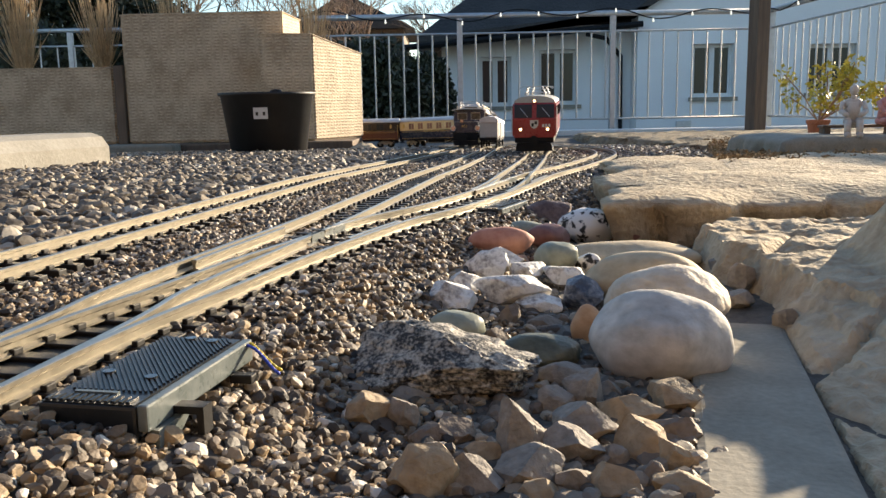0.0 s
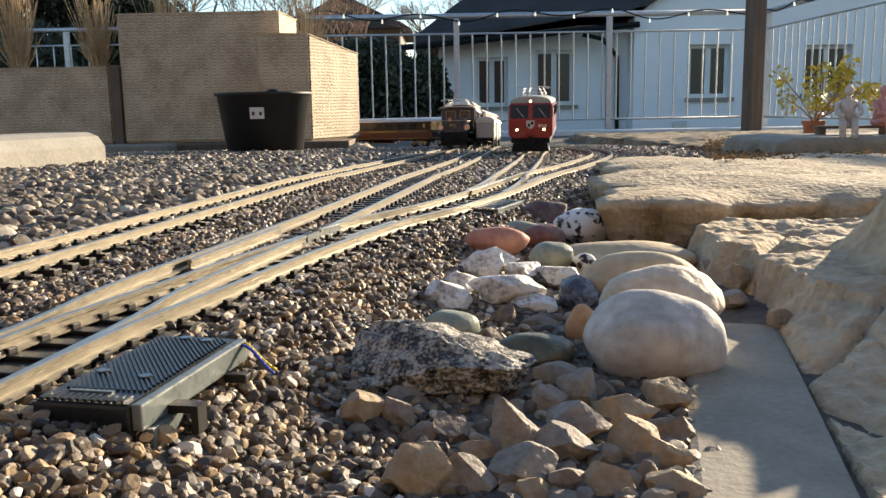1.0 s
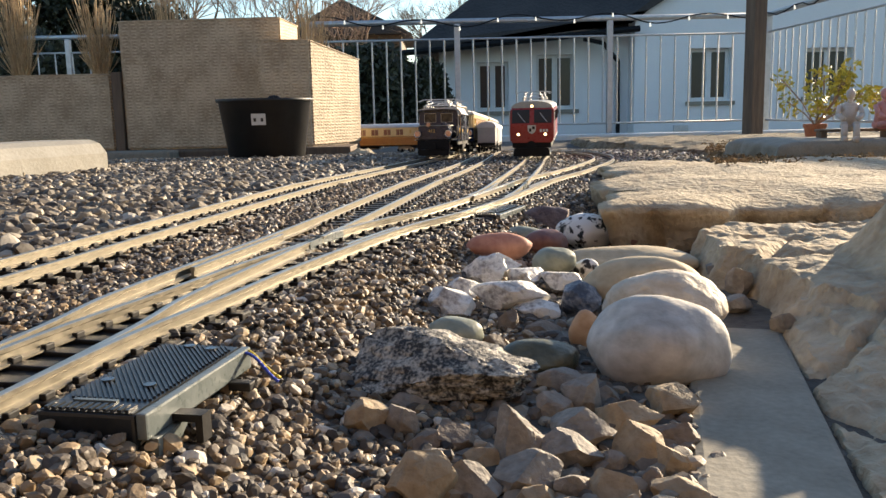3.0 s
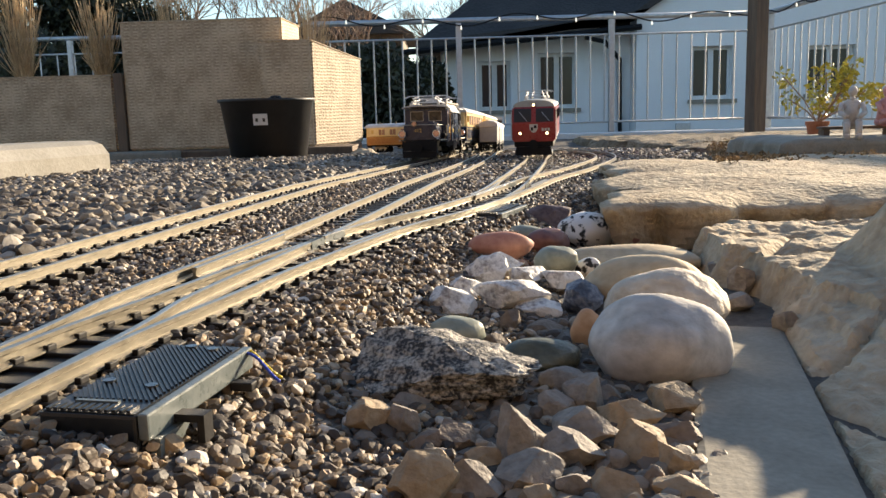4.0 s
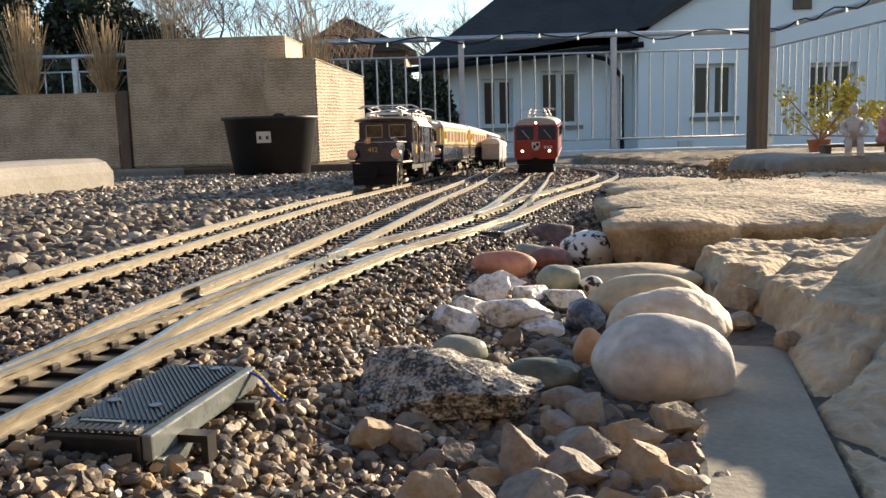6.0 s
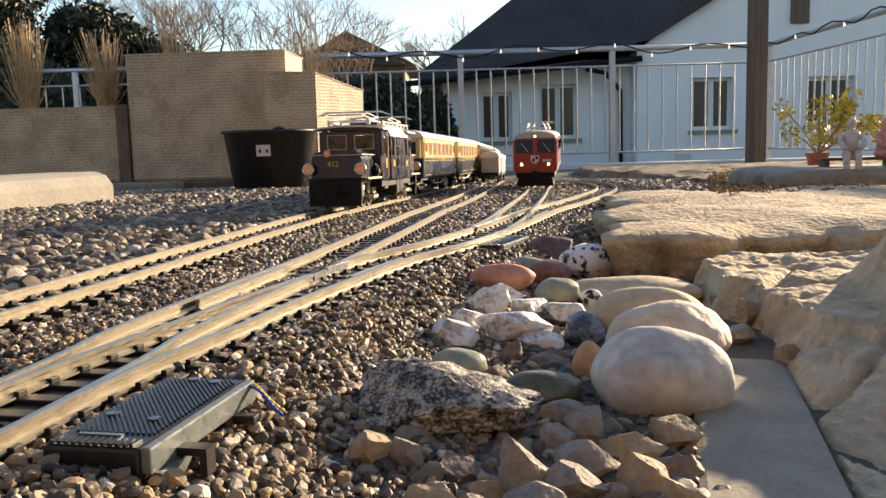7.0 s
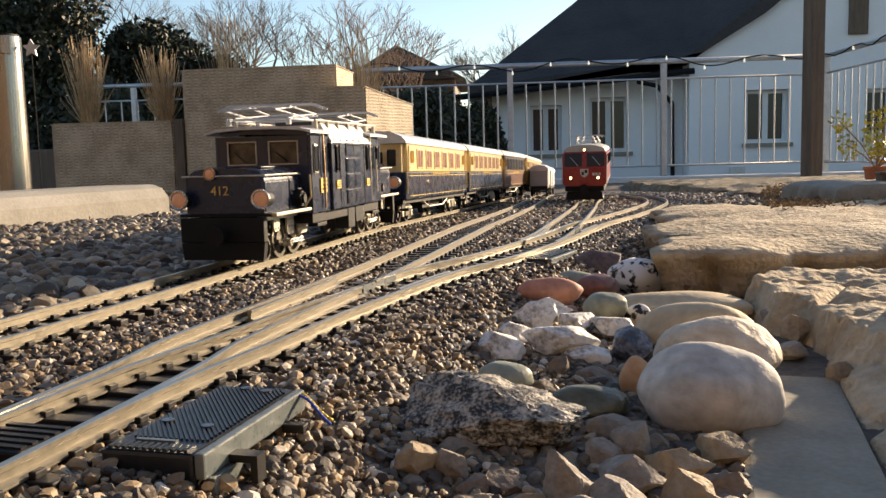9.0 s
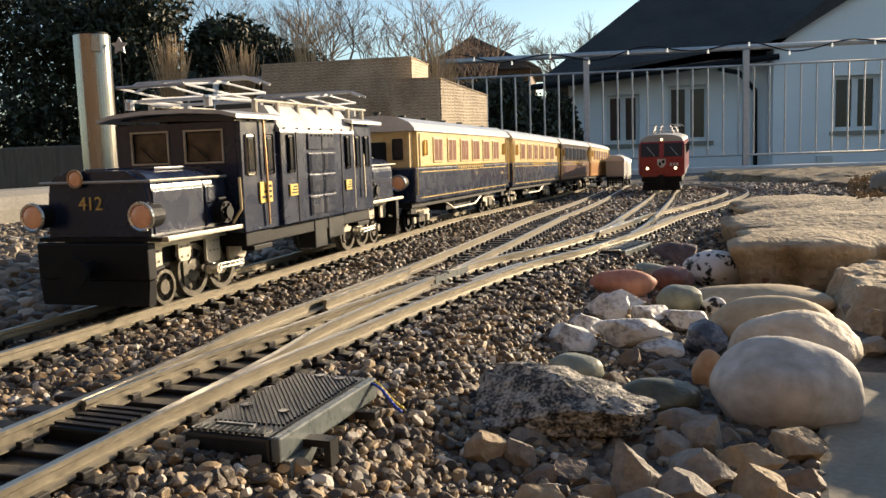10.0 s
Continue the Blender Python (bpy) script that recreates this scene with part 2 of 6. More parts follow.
def build_ground():
    xs, ys = axis(0.03, -1.2, 1.6, 900), axis(0.03, -0.3, 2.4, 900)
    verts = np.array([(x, y, ground_z(x, y)) for y in ys for x in xs])
    w = len(xs)
    i = np.arange(len(ys) - 1)[:, None] * w + np.arange(w - 1)[None, :]
    i = i.ravel()
    tagged(new("ground", fast_mesh("ground", verts, np.stack([i, i + 1, i + w + 1, i + w], 1), M_SOIL, True)), "dark earth bed under the gravel of a garden railway", "ground", kind="structure")


build_ground()
# added wall behind the camera: cuts sky light on camera-facing sides, bounces warm light
bm = bmesh.new()
box(bm, -9.0, 5.0, -3.3, -3.0, -1.0, 3.4)
solid("sky_block_wall", bm, M_WOOD, "plain brown wall added unseen behind the camera to block sky light", "wall", kind="structure")


# ---- tracks ----
def smooth_line(pts, gap=0.012):
    """A Catmull-Rom line through points of the plan, resampled at an even gap."""
    p = [Vector(q) for q in pts]
    p = [2 * p[0] - p[1]] + p + [2 * p[-1] - p[-2]]
    dense = []
    for a, b, c, d in zip(p[:-3], p[1:-2], p[2:-1], p[3:]):
        for k in range(40):
            u = k / 40
            dense.append(0.5 * (2 * b + (c - a) * u + (2 * a - 5 * b + 4 * c - d) * u * u + (3 * b - a - 3 * c + d) * u ** 3))
    dense.append(p[-2])
    out, left = [dense[0]], gap
    for a, b in zip(dense[:-1], dense[1:]):
        d = (b - a).length
        while d >= left:
            a = a + (b - a) * (left / d)
            out.append(a)
            d = (b - a).length
            left = gap
        left -= d
    return out


def headings(line):
    return [(line[min(i + 1, len(line) - 1)] - line[max(i - 1, 0)]).normalized() for i in range(len(line))]


GAUGE = 0.0245
PROFILE = [(-0.004, -0.0083), (0.004, -0.0083), (0.004, -0.0073), (0.0011, -0.006), (0.0011, -0.003), (0.0019, -0.0022), (0.0019, -0.0003), (0.0014, 0.0), (-0.0014, 0.0), (-0.0019, -0.0003), (-0.0019, -0.0022), (-0.0011, -0.003), (-0.0011, -0.006), (-0.004, -0.0073)]


def rail_bm(line, off, drop=0.0):
    bm = B()
    rings = []
    for p, h in zip(line, headings(line)):
        r = Vector((h.y, -h.x))
        z = gz(p.y) - drop
        rings.append([bm.verts.new((p.x + r.x * (off + a), p.y + r.y * (off + a), z + b)) for a, b in PROFILE])
    k = len(PROFILE)
    for a, b in zip(rings[:-1], rings[1:]):
        for i in range(k):
            # bright brass on the head's top, shade-coloured brass on all other faces
            bm.faces.new((a[i], a[(i + 1) % k], b[(i + 1) % k], b[i])).material_index = 0 if 6 <= i <= 8 else 1
    bm.faces.new(rings[0])
    bm.faces.new(rings[-1][::-1])
    return bm


def rail_part(name, bm, parent):
    ob = part(name, bm, M_RAIL, parent)
    ob.data.materials.append(M_RAIL_SHADE)
    return ob


def tie_mesh(half, left):
    bm = B()
    box(bm, -left, half, -0.0048, 0.0048, -0.0165, -0.0085, 0.0008)
    for s in (-1, 1):
        for o in (-0.0058, 0.0058):
            box(bm, s * GAUGE + o - 0.0016, s * GAUGE + o + 0.0016, -0.0032, 0.0032, -0.0086, -0.0056, 0.0006)
    return mesh_of("tie", bm, M_TIE)


TIE, TIE_LONG = tie_mesh(0.04, 0.04), tie_mesh(0.04, 0.064)


def track(label, line, ties, cuts=((0, 9e9), (0, 9e9)), long_until=-9.0, drop=0.0, pitch=0.0225):
    """A track as a thing: two rails and its sleepers; cuts: the y range of each rail (right, left)."""
    t = thing("railway_track", label, "track", group="garden railway tracks")
    for off, (lo, hi) in zip((GAUGE, -GAUGE), cuts):
        rail_part("rail", rail_bm([p for p in line if lo <= p.y <= hi or (lo == 0 and p.y < 0)], off, drop), t)
    s, n = 0.0, 0
    hs = headings(line)
    for i in range(1, len(line)):
        s += (line[i] - line[i - 1]).length
        if s >= pitch:
            s -= pitch
            p = line[i]
            if ties[0] <= p.y <= ties[1] and n < 300:
                n += 1
                ob = new("tie", TIE_LONG if p.y < long_until else TIE)
                ob.parent = t
                ob.matrix_basis = pose(p.x, p.y, gz(p.y), -1.0 if p.y > 1.3 else 0, 0, math.degrees(math.atan2(-hs[i].x, hs[i].y)))
    return t


def T1X(y):
    return -0.313 + 0.158 * (y - 0.6)


def arc(c, r, a0, a1, k):
    return [(c[0] + r * math.cos(radians(a0 + (a1 - a0) * i / k)), c[1] + r * math.sin(radians(a0 + (a1 - a0) * i / k))) for i in range(k + 1)]


TRAIN_LINE = smooth_line([(T1X(y), y) for y in (-0.5, 0, 0.5, 1, 1.5, 2, 2.5, 3, 3.5, 3.85)] + arc((-0.384, 3.994), 0.6, -8, 90, 9) + [(-0.8, 4.594), (-1.6, 4.594), (-2.6, 4.594), (-4.0, 4.594)], 0.0075)
ROUTE_FAR = smooth_line([(-0.31, -0.4), (-0.235, 0.05), (-0.182, 0.39), (-0.172, 0.5), (-0.143, 0.65), (-0.115, 0.79), (-0.07, 1.06), (-0.012, 1.43), (0.05, 1.86), (0.115, 2.4), (0.178, 3.0), (0.26, 3.7)], 0.0075)
ROUTE_NEAR = smooth_line([(-0.31, -0.4), (-0.235, 0.05), (-0.185, 0.36), (-0.145, 0.51), (-0.117, 0.61), (-0.055, 0.79), (0.006, 0.912), (0.075, 1.09), (0.172, 1.38), (0.252, 1.6), (0.375, 2.0), (0.44, 2.3), (0.46, 2.6), (0.42, 2.95), (0.3, 3.3), (0.1, 3.6)], 0.0075)
ROUTE_RED = smooth_line([(0.035, 0.99), (0.075, 1.12), (0.118, 1.35), (0.205, 1.912), (0.245, 2.2), (0.3, 2.55), (0.36, 2.95), (0.41, 3.4)], 0.0075)

track("straight brass-railed track on black sleepers in fine ballast", TRAIN_LINE, (0.2, 9))
track("diverging brass-railed branch behind the turnout on black sleepers", ROUTE_FAR, (0.86, 3.6), cuts=((0.73, 9), (0, 9)))
track("curving brass-railed branch with turnout on long black sleepers", ROUTE_NEAR, (0.1, 3.5), cuts=((0, 9), (0.73, 9)), long_until=0.86)
track("brass-railed siding on which the red locomotive stands", ROUTE_RED, (1.22, 3.4), cuts=((1.27, 9), (1.06, 9)))


def turnout_bits():
    """Blades, check rails and frogs of the two turnouts."""
    def along(line, off, lo, hi, h=0.0):
        return rail_bm([p for p in line if lo <= p.y <= hi], off, h)
    for far, near, toe, frog in ((ROUTE_FAR, ROUTE_NEAR, 0.30, 0.70), (ROUTE_RED, ROUTE_NEAR, 1.02, 1.20)):
        t = thing("turnout", "turnout blades and check rails of brass with grey frog", "turnout", group="turnouts")
        rail_part("blade", along(far, GAUGE - 0.0012, toe + 0.03, frog + 0.01, 0.0006), t)
        rail_part("blade", along(near, -GAUGE + 0.0025, toe + 0.03, frog + 0.01, 0.0006), t)
        rail_part("check_rail", along(near, GAUGE - 0.0075, frog - 0.02, frog + 0.09, 0.0004), t)
        rail_part("check_rail", along(far, -GAUGE + 0.0075, frog - 0.12, frog + 0.05, 0.0004), t)
        wing = B()
        for line, s in ((far, 1), (near, -1)):
            pts = [p for p in line if frog <= p.y <= frog + 0.06]
            hs = headings(pts)
            for (a, ha), (b, hb) in zip(list(zip(pts, hs))[:-1:2], list(zip(pts, hs))[1::2]):
                q = a + Vector((ha.y, -ha.x)) * s * (GAUGE - 0.001)
                box(wing, -0.002, 0.002, 0, 0.016, -0.0083, -0.0006, 0, pose(q.x, q.y, gz(q.y), 0, 0, math.degrees(math.atan2(-ha.x, ha.y))))
        part("frog", wing, M_GREYPL, t)
        if toe < 0.5:
            # black sheet added between the rails for the dark of the open sleeper gaps
            bm = B()
            for line, w in ((near, 0.0215), (far, 0.0215)):
                pts = [p for p in line if 0.2 <= p.y <= (0.62 if line is near else 0.5)][::3]
                sides = [[bm.verts.new((p.x + h.y * d, p.y - h.x * d, -0.0108 - (0 if line is near else 0.0006))) for d in (-w, w)] for p, h in zip(pts, headings(pts))]
                for (a, b), (c, d) in zip(sides[:-1], sides[1:]):
                    bm.faces.new((a, b, d, c))
            bed = bmesh.ops.extrude_face_region(bm, geom=bm.faces[:])
            bmesh.ops.translate(bm, vec=(0, 0, -0.003), verts=[v for v in bed["geom"] if isinstance(v, bmesh.types.BMVert)])
            part("sleeper_bed", bm, M_TIE, t, "black sheet standing in for the shade in the gaps between sleepers")
            bm = B()
            box(bm, -0.0165, 0.0165, -0.016, 0.016, -0.013, -0.0045, 0.0015, pose(-0.1945, 0.3255, 0, 0, 0, -14))
            for i in range(5):
                box(bm, -0.0155, 0.0155, -0.0135 + i * 0.006, -0.0105 + i * 0.006, -0.0046, -0.0036, 0, pose(-0.1945, 0.3255, 0, 0, 0, -14))
            part("throw_bar_cover", bm, M_TIE, t, "black plastic cover over the throw bar")


turnout_bits()


def build_motor(m, label):
    """The ribbed drive box beside a turnout: x along its width, y along the track."""
    t = thing("turnout_motor", label, "switch motor", m, "turnout motors")
    bm = B()
    box(bm, -0.021, 0.019, -0.046, 0.046, -0.021, -0.0035, 0.0015)
    part("case", bm, M_PLASTIC, t, "black plastic case")
    bm = B()
    box(bm, -0.02, 0.018, -0.045, 0.045, -0.0034, -0.0031)
    lid = part("lid", bm, M_PLASTIC, t)
    ux, uy = 0.6, -0.8
    for i in range(50):
        o = -0.048 + i * 0.00186
        lo, hi = -1.0, 1.0
        for d, a, b0, b1 in ((ux, o * 0.8, -0.019, 0.017), (uy, o * 0.6, -0.032, 0.043)):
            k0, k1 = sorted(((b0 - a) / d, (b1 - a) / d))
            lo, hi = max(lo, k0), min(hi, k1)
        if hi - lo > 0.004:
            bm = B()
            box(bm, lo, hi, -0.0005, 0.0005, -0.0031, -0.0022, 0, pose(o * 0.8, o * 0.6, 0, 0, 0, math.degrees(math.atan2(uy, ux))))
            part("rib", bm, M_PLASTIC, lid)
    for i in range(12):
        x = -0.018 + i * 0.003
        bm = B()
        box(bm, x - 0.0008, x + 0.0008, -0.0445, -0.038, -0.0031, -0.0021)
        part("rib", bm, M_PLASTIC, lid)
    bm = B()
    box(bm, -0.012, 0.006, -0.0365, -0.0345, -0.0031, -0.0018)
    part("latch", bm, M_GREYPL, lid)
    bm = B()
    box(bm, 0.0193, 0.0235, -0.046, 0.046, -0.013, -0.0028, 0.001)
    part("side_cover", bm, M_GREYPL, t, "grey translucent side cover")
    bm = B()
    prism(bm, [(0.0236, -0.009), (0.036, -0.009), (0.036, -0.02), (0.033, -0.02), (0.033, -0.012), (0.0236, -0.012)], 1, -0.028, -0.021)
    part("bracket", bm, M_TIE, t)
    bm = B()
    box(bm, 0.0236, 0.034, 0.02, 0.026, -0.016, -0.012, 0.0008)
    part("cable_clamp", bm, M_TIE, t)
    bm = B()
    prism(bm, [(-0.043, -0.013), (-0.018, -0.013), (-0.028, -0.02), (-0.043, -0.02)], 0, 0.0225, 0.026)
    part("lug", bm, M_GREYPL, t)
    for x, y in ((0.008, -0.016), (-0.013, -0.012), (0.008, 0.037), (-0.004, 0.04)):
        bm = B()
        rod(bm, (x, y, -0.0031), (x, y, -0.0016), 0.0026, 12)
        part("screw", bm, M_SCREW, t)
    return t


build_motor(pose(-0.1215, 0.35, -0.001, 0, 0, -11.5), "black ribbed turnout motor with grey side cover beside the rail")
build_motor(pose(0.06, 0.955, -0.003, 0, 0, -23), "black ribbed turnout motor beside the curving rail")


def cables():
    for col, dy, name in (((0.7, 0.5, 0.02), 0.0, "yellow"), ((0.03, 0.06, 0.4), -0.004, "blue")):
        m = mat(name + " wire", col, tuple(c * 1.2 for c in col), 60, 0.4, 0, 0)
        bm = B()
        tube(bm, [(-0.1 + 0.0022 * i, 0.392 + dy - 0.0012 * i + 0.002 * math.sin(i * 0.5 + dy * 300), -0.008 + 0.004 * math.sin(i * 0.35) - 0.0003 * i) for i in range(13)], 0.0007, 8)
        solid("wire", bm, m, "thin %s insulated wire lying on the gravel" % name, "wire", smooth=True)


cables()

# ---- stones ----
def stone_mat(name, c1, c2, scale, bump=0.35, rough=0.7, sharp=None, fine=6.0):
    m = mat(name, c1, c2, scale, rough, 0, bump, fine)
    if sharp:
        r = [n for n in m.node_tree.nodes if n.type == "VALTORGB"][0].color_ramp
        r.elements[0].position, r.elements[1].position = sharp
    return m


M_SWHITE = stone_mat("white cobble", (0.36, 0.335, 0.3), (0.64, 0.605, 0.56), 30, 0.2, 0.75, (0.32, 0.66), 4)
M_STAN = stone_mat("pale tan stone", (0.46, 0.37, 0.27), (0.72, 0.64, 0.53), 22, 0.4)
M_SBEIGE = stone_mat("beige cobble", (0.4, 0.31, 0.19), (0.6, 0.49, 0.33), 18, 0.15)
M_SPINK = stone_mat("pink red cobble", (0.42, 0.17, 0.11), (0.58, 0.3, 0.21), 30, 0.15)
M_SBROWN = stone_mat("red brown pebble", (0.14, 0.06, 0.05), (0.26, 0.13, 0.1), 30, 0.15, 0.5)
M_SGREEN = stone_mat("grey green pebble", (0.2, 0.22, 0.17), (0.34, 0.35, 0.28), 30, 0.15, 0.55)
M_SSPECK = stone_mat("white speckled stone", (0.02, 0.02, 0.02), (0.78, 0.76, 0.73), 55, 0.3, 0.7, (0.45, 0.485), 2.5)
M_SPURPLE = stone_mat("purplish stone", (0.09, 0.06, 0.06), (0.22, 0.16, 0.15), 40, 0.6)
M_SQUARTZ = stone_mat("white quartz", (0.3, 0.27, 0.25), (0.8, 0.77, 0.72), 50, 0.7, 0.6, (0.38, 0.52))
M_SBLUE = stone_mat("blue grey stone", (0.06, 0.08, 0.12), (0.45, 0.46, 0.48), 60, 0.6, 0.5, (0.42, 0.72))
M_SDKGREEN = stone_mat("dark green stone", (0.05, 0.055, 0.035), (0.16, 0.16, 0.11), 25, 0.3, 0.45)
M_SGNEISS = stone_mat("gneiss", (0.025, 0.023, 0.021), (0.56, 0.5, 0.41), 130, 1.0, 0.65, (0.43, 0.63), 4)
M_SORANGE = stone_mat("orange stone", (0.42, 0.22, 0.1), (0.58, 0.36, 0.2), 25, 0.2)
M_SGREY = stone_mat("grey beige stone", (0.17, 0.145, 0.12), (0.34, 0.295, 0.245), 45, 0.5, 0.75)
M_SBROWN2 = stone_mat("brown stone", (0.12, 0.09, 0.065), (0.26, 0.2, 0.15), 45, 0.5, 0.7)
M_STANST = stone_mat("tan stone", (0.25, 0.18, 0.105), (0.43, 0.33, 0.215), 40, 0.5, 0.75)


def stone(x, y, z, w, d, h, yaw, material, rough, seed, label):
    """A stone of its own shape: an egg with facets cut off it and a noisy skin, sunk a little into its bed."""
    if "crushed" in label:
        w, d, h = w * 1.22, d * 1.22, h * 1.18
    elif "quartz" in label:
        w, d, h = w * 1.2, d * 1.25, h * 1.1
    rng = random.Random(seed)
    bm = B()
    bmesh.ops.create_icosphere(bm, subdivisions=5 if w > 0.07 else 4, radius=1.0)
    planes = []
    for _ in range(int(4 + 18 * rough)):
        n = Vector((rng.gauss(0, 1), rng.gauss(0, 1), rng.gauss(0, 1))).normalized()
        planes.append((n, rng.uniform(0.95 - 0.62 * rough, 1.05 - 0.42 * rough)))
    o = Vector((seed * 7.31, seed * 3.17, 0))
    for v in bm.verts:
        c = v.co.copy()
        c += c * 0.16 * noise.noise(c * 1.1 + o)
        for n, k in planes:
            e = c.dot(n) - k
            if e > 0:
                c -= n * e * (1.0 if rough > 0.3 else 0.6)
        f = 0.012 + 0.035 * rough
        c += c.normalized() * (f * noise.noise(c * 3.5 + o) + 0.5 * f * noise.noise(c * 9 + o) + 0.3 * f * noise.noise(c * 22 + o))
        v.co = c
    if material is M_SGNEISS:
        for v in bm.verts:
            u = (v.co.x + 1) / 2
            v.co *= 1 + 0.09 * noise.noise(v.co * 4.5 + o) + 0.05 * noise.noise(v.co * 11 + o) + 0.03 * noise.noise(v.co * 26 + o)
            v.co.z *= (0.65 + 1.4 * u if u < 0.25 else 1.0) * (1 - 1.25 * max(0, u - 0.5))
    lo = [min(v.co[i] for v in bm.verts) for i in range(3)]
    hi = [max(v.co[i] for v in bm.verts) for i in range(3)]
    for v in bm.verts:
        u = [(v.co[i] - lo[i]) / (hi[i] - lo[i]) for i in range(3)]
        v.co = Vector(((u[0] - 0.5) * w, (u[1] - 0.5) * d, (u[2] - 0.08) * h * (1.12 if material is M_SQUARTZ else 1.2)))
    if len(label.split()) < 4:
        label += " beside the track"
    cat = "cobble" if rough < 0.3 else "stone"
    ob = solid("cobble" if rough < 0.3 else "rough_stone", bm, material, label, cat, "stones beside the track", smooth=True, m=pose(x, y, z + {M_SQUARTZ: 0.004, M_SPINK: 0.013, M_SBROWN: 0.006, M_SGREEN: 0.008}.get(material, 0), 0, 0, yaw))
    if rough >= 0.3:
        ob.data.set_sharp_from_angle(angle=radians(24))
    return ob


stone(0.1175, 0.456, -0.0505, 0.0775, 0.0588, 0.0465, -14, M_SWHITE, 0.05, 1, "large smooth white-grey cobble resting on the kerb")
stone(0.143, 0.542, -0.047, 0.0797, 0.0622, 0.0423, -15, M_STAN, 0.25, 2, "cracked pale tan boulder behind the white cobble")
stone(0.146, 0.616, -0.042, 0.0862, 0.0467, 0.0342, -13, M_SBEIGE, 0.08, 3, "rounded beige cobble")
stone(0.166, 0.757, -0.042, 0.1258, 0.0679, 0.0206, -12, M_SBEIGE, 0.05, 4, "long flat beige cobble")
stone(0.052, 0.758, -0.042, 0.0596, 0.0325, 0.0224, -4, M_SPINK, 0.05, 5, "flat pinkish red cobble")
stone(0.103, 0.826, -0.042, 0.0425, 0.0337, 0.0221, -7, M_SBROWN, 0.05, 6, "dark red-brown pebble")
stone(0.083, 0.876, -0.042, 0.0517, 0.0283, 0.0174, -5, M_SGREEN, 0.05, 7, "flat grey-green pebble")
stone(0.153, 0.892, -0.042, 0.0645, 0.0510, 0.0336, -10, M_SSPECK, 0.2, 8, "white stone speckled with black")
stone(0.190, 0.863, -0.042, 0.0322, 0.0256, 0.0241, -12, M_SBROWN, 0.05, 9, "dull reddish pebble")
stone(0.119, 0.963, -0.042, 0.0538, 0.0400, 0.0351, -7, M_SPURPLE, 0.6, 10, "dark purplish rough stone")
stone(0.034, 0.688, -0.042, 0.0317, 0.0236, 0.0219, -3, M_SQUARTZ, 0.7, 11, "white rough quartz chunk")
stone(0.052, 0.723, -0.042, 0.0287, 0.0214, 0.0184, -4, M_SQUARTZ, 0.7, 12, "white rough quartz chunk")
stone(0.003, 0.593, -0.047, 0.0355, 0.0264, 0.0218, -0, M_SQUARTZ, 0.7, 13, "white rough quartz chunk with grey veins")
stone(0.018, 0.638, -0.042, 0.0245, 0.0183, 0.0152, -2, M_SQUARTZ, 0.7, 14, "white rough quartz chunk")
stone(0.049, 0.606, -0.042, 0.0477, 0.0260, 0.0183, -5, M_SQUARTZ, 0.6, 15, "long white rough quartz chunk")
stone(0.067, 0.674, -0.042, 0.0247, 0.0184, 0.0143, -6, M_SQUARTZ, 0.7, 16, "white rough quartz chunk")
stone(0.066, 0.595, -0.047, 0.0298, 0.0222, 0.0120, -6, M_SQUARTZ, 0.7, 17, "white rough quartz chunk")
stone(0.095, 0.673, -0.042, 0.0287, 0.0214, 0.0121, -8, M_SQUARTZ, 0.6, 18, "pale quartz chunk")
stone(0.099, 0.601, -0.047, 0.0304, 0.0226, 0.0264, -9, M_SBLUE, 0.7, 19, "blue-grey angular stone with pale flecks")
stone(0.095, 0.712, -0.042, 0.0371, 0.0295, 0.0202, -8, M_SGREEN, 0.05, 20, "round grey-green pebble")
stone(0.123, 0.719, -0.042, 0.0229, 0.0171, 0.0175, -10, M_SSPECK, 0.3, 21, "small white speckled pebble")
stone(0.008, 0.508, -0.047, 0.0340, 0.0269, 0.0168, -1, M_SGREEN, 0.05, 22, "smooth grey-green pebble")
stone(0.056, 0.478, -0.047, 0.0439, 0.0325, 0.0178, -7, M_SDKGREEN, 0.3, 23, "dark green stone with a chipped pale top")
stone(-0.003, 0.43, -0.05, 0.106, 0.066, 0.037, -27, M_SGNEISS, 0.55, 24, "large flat black and white gneiss slab")
stone(0.089, 0.517, -0.047, 0.0225, 0.0179, 0.0247, -10, M_SORANGE, 0.1, 25, "orange-tan pebble")
stone(0.062, 0.438, -0.047, 0.0260, 0.0193, 0.0135, -8, M_SGREY, 0.3, 26, "flat grey stone")
stone(0.044, 0.555, -0.047, 0.0150, 0.0112, 0.0175, -5, M_SBROWN2, 0.5, 27, "small brown stone")
stone(0.066, 0.548, -0.047, 0.0272, 0.0202, 0.0113, -7, M_SBROWN2, 0.5, 28, "dark brown flat stone")
stone(0.030, 0.510, -0.047, 0.0176, 0.0132, 0.0139, -3, M_SBROWN2, 0.5, 29, "brown angular stone")
stone(-0.035, 0.376, -0.047, 0.0178, 0.0133, 0.0161, 5, M_STANST, 0.75, 30, "angular tan crushed stone")
stone(-0.019, 0.376, -0.047, 0.0130, 0.0097, 0.0138, 3, M_SGREY, 0.75, 31, "angular grey-beige crushed stone")
stone(0.004, 0.363, -0.047, 0.0162, 0.0121, 0.0109, -1, M_SBROWN2, 0.75, 32, "angular brown crushed stone")
stone(0.032, 0.343, -0.047, 0.0198, 0.0147, 0.0226, -5, M_SGREY, 0.75, 33, "angular grey-beige crushed stone")
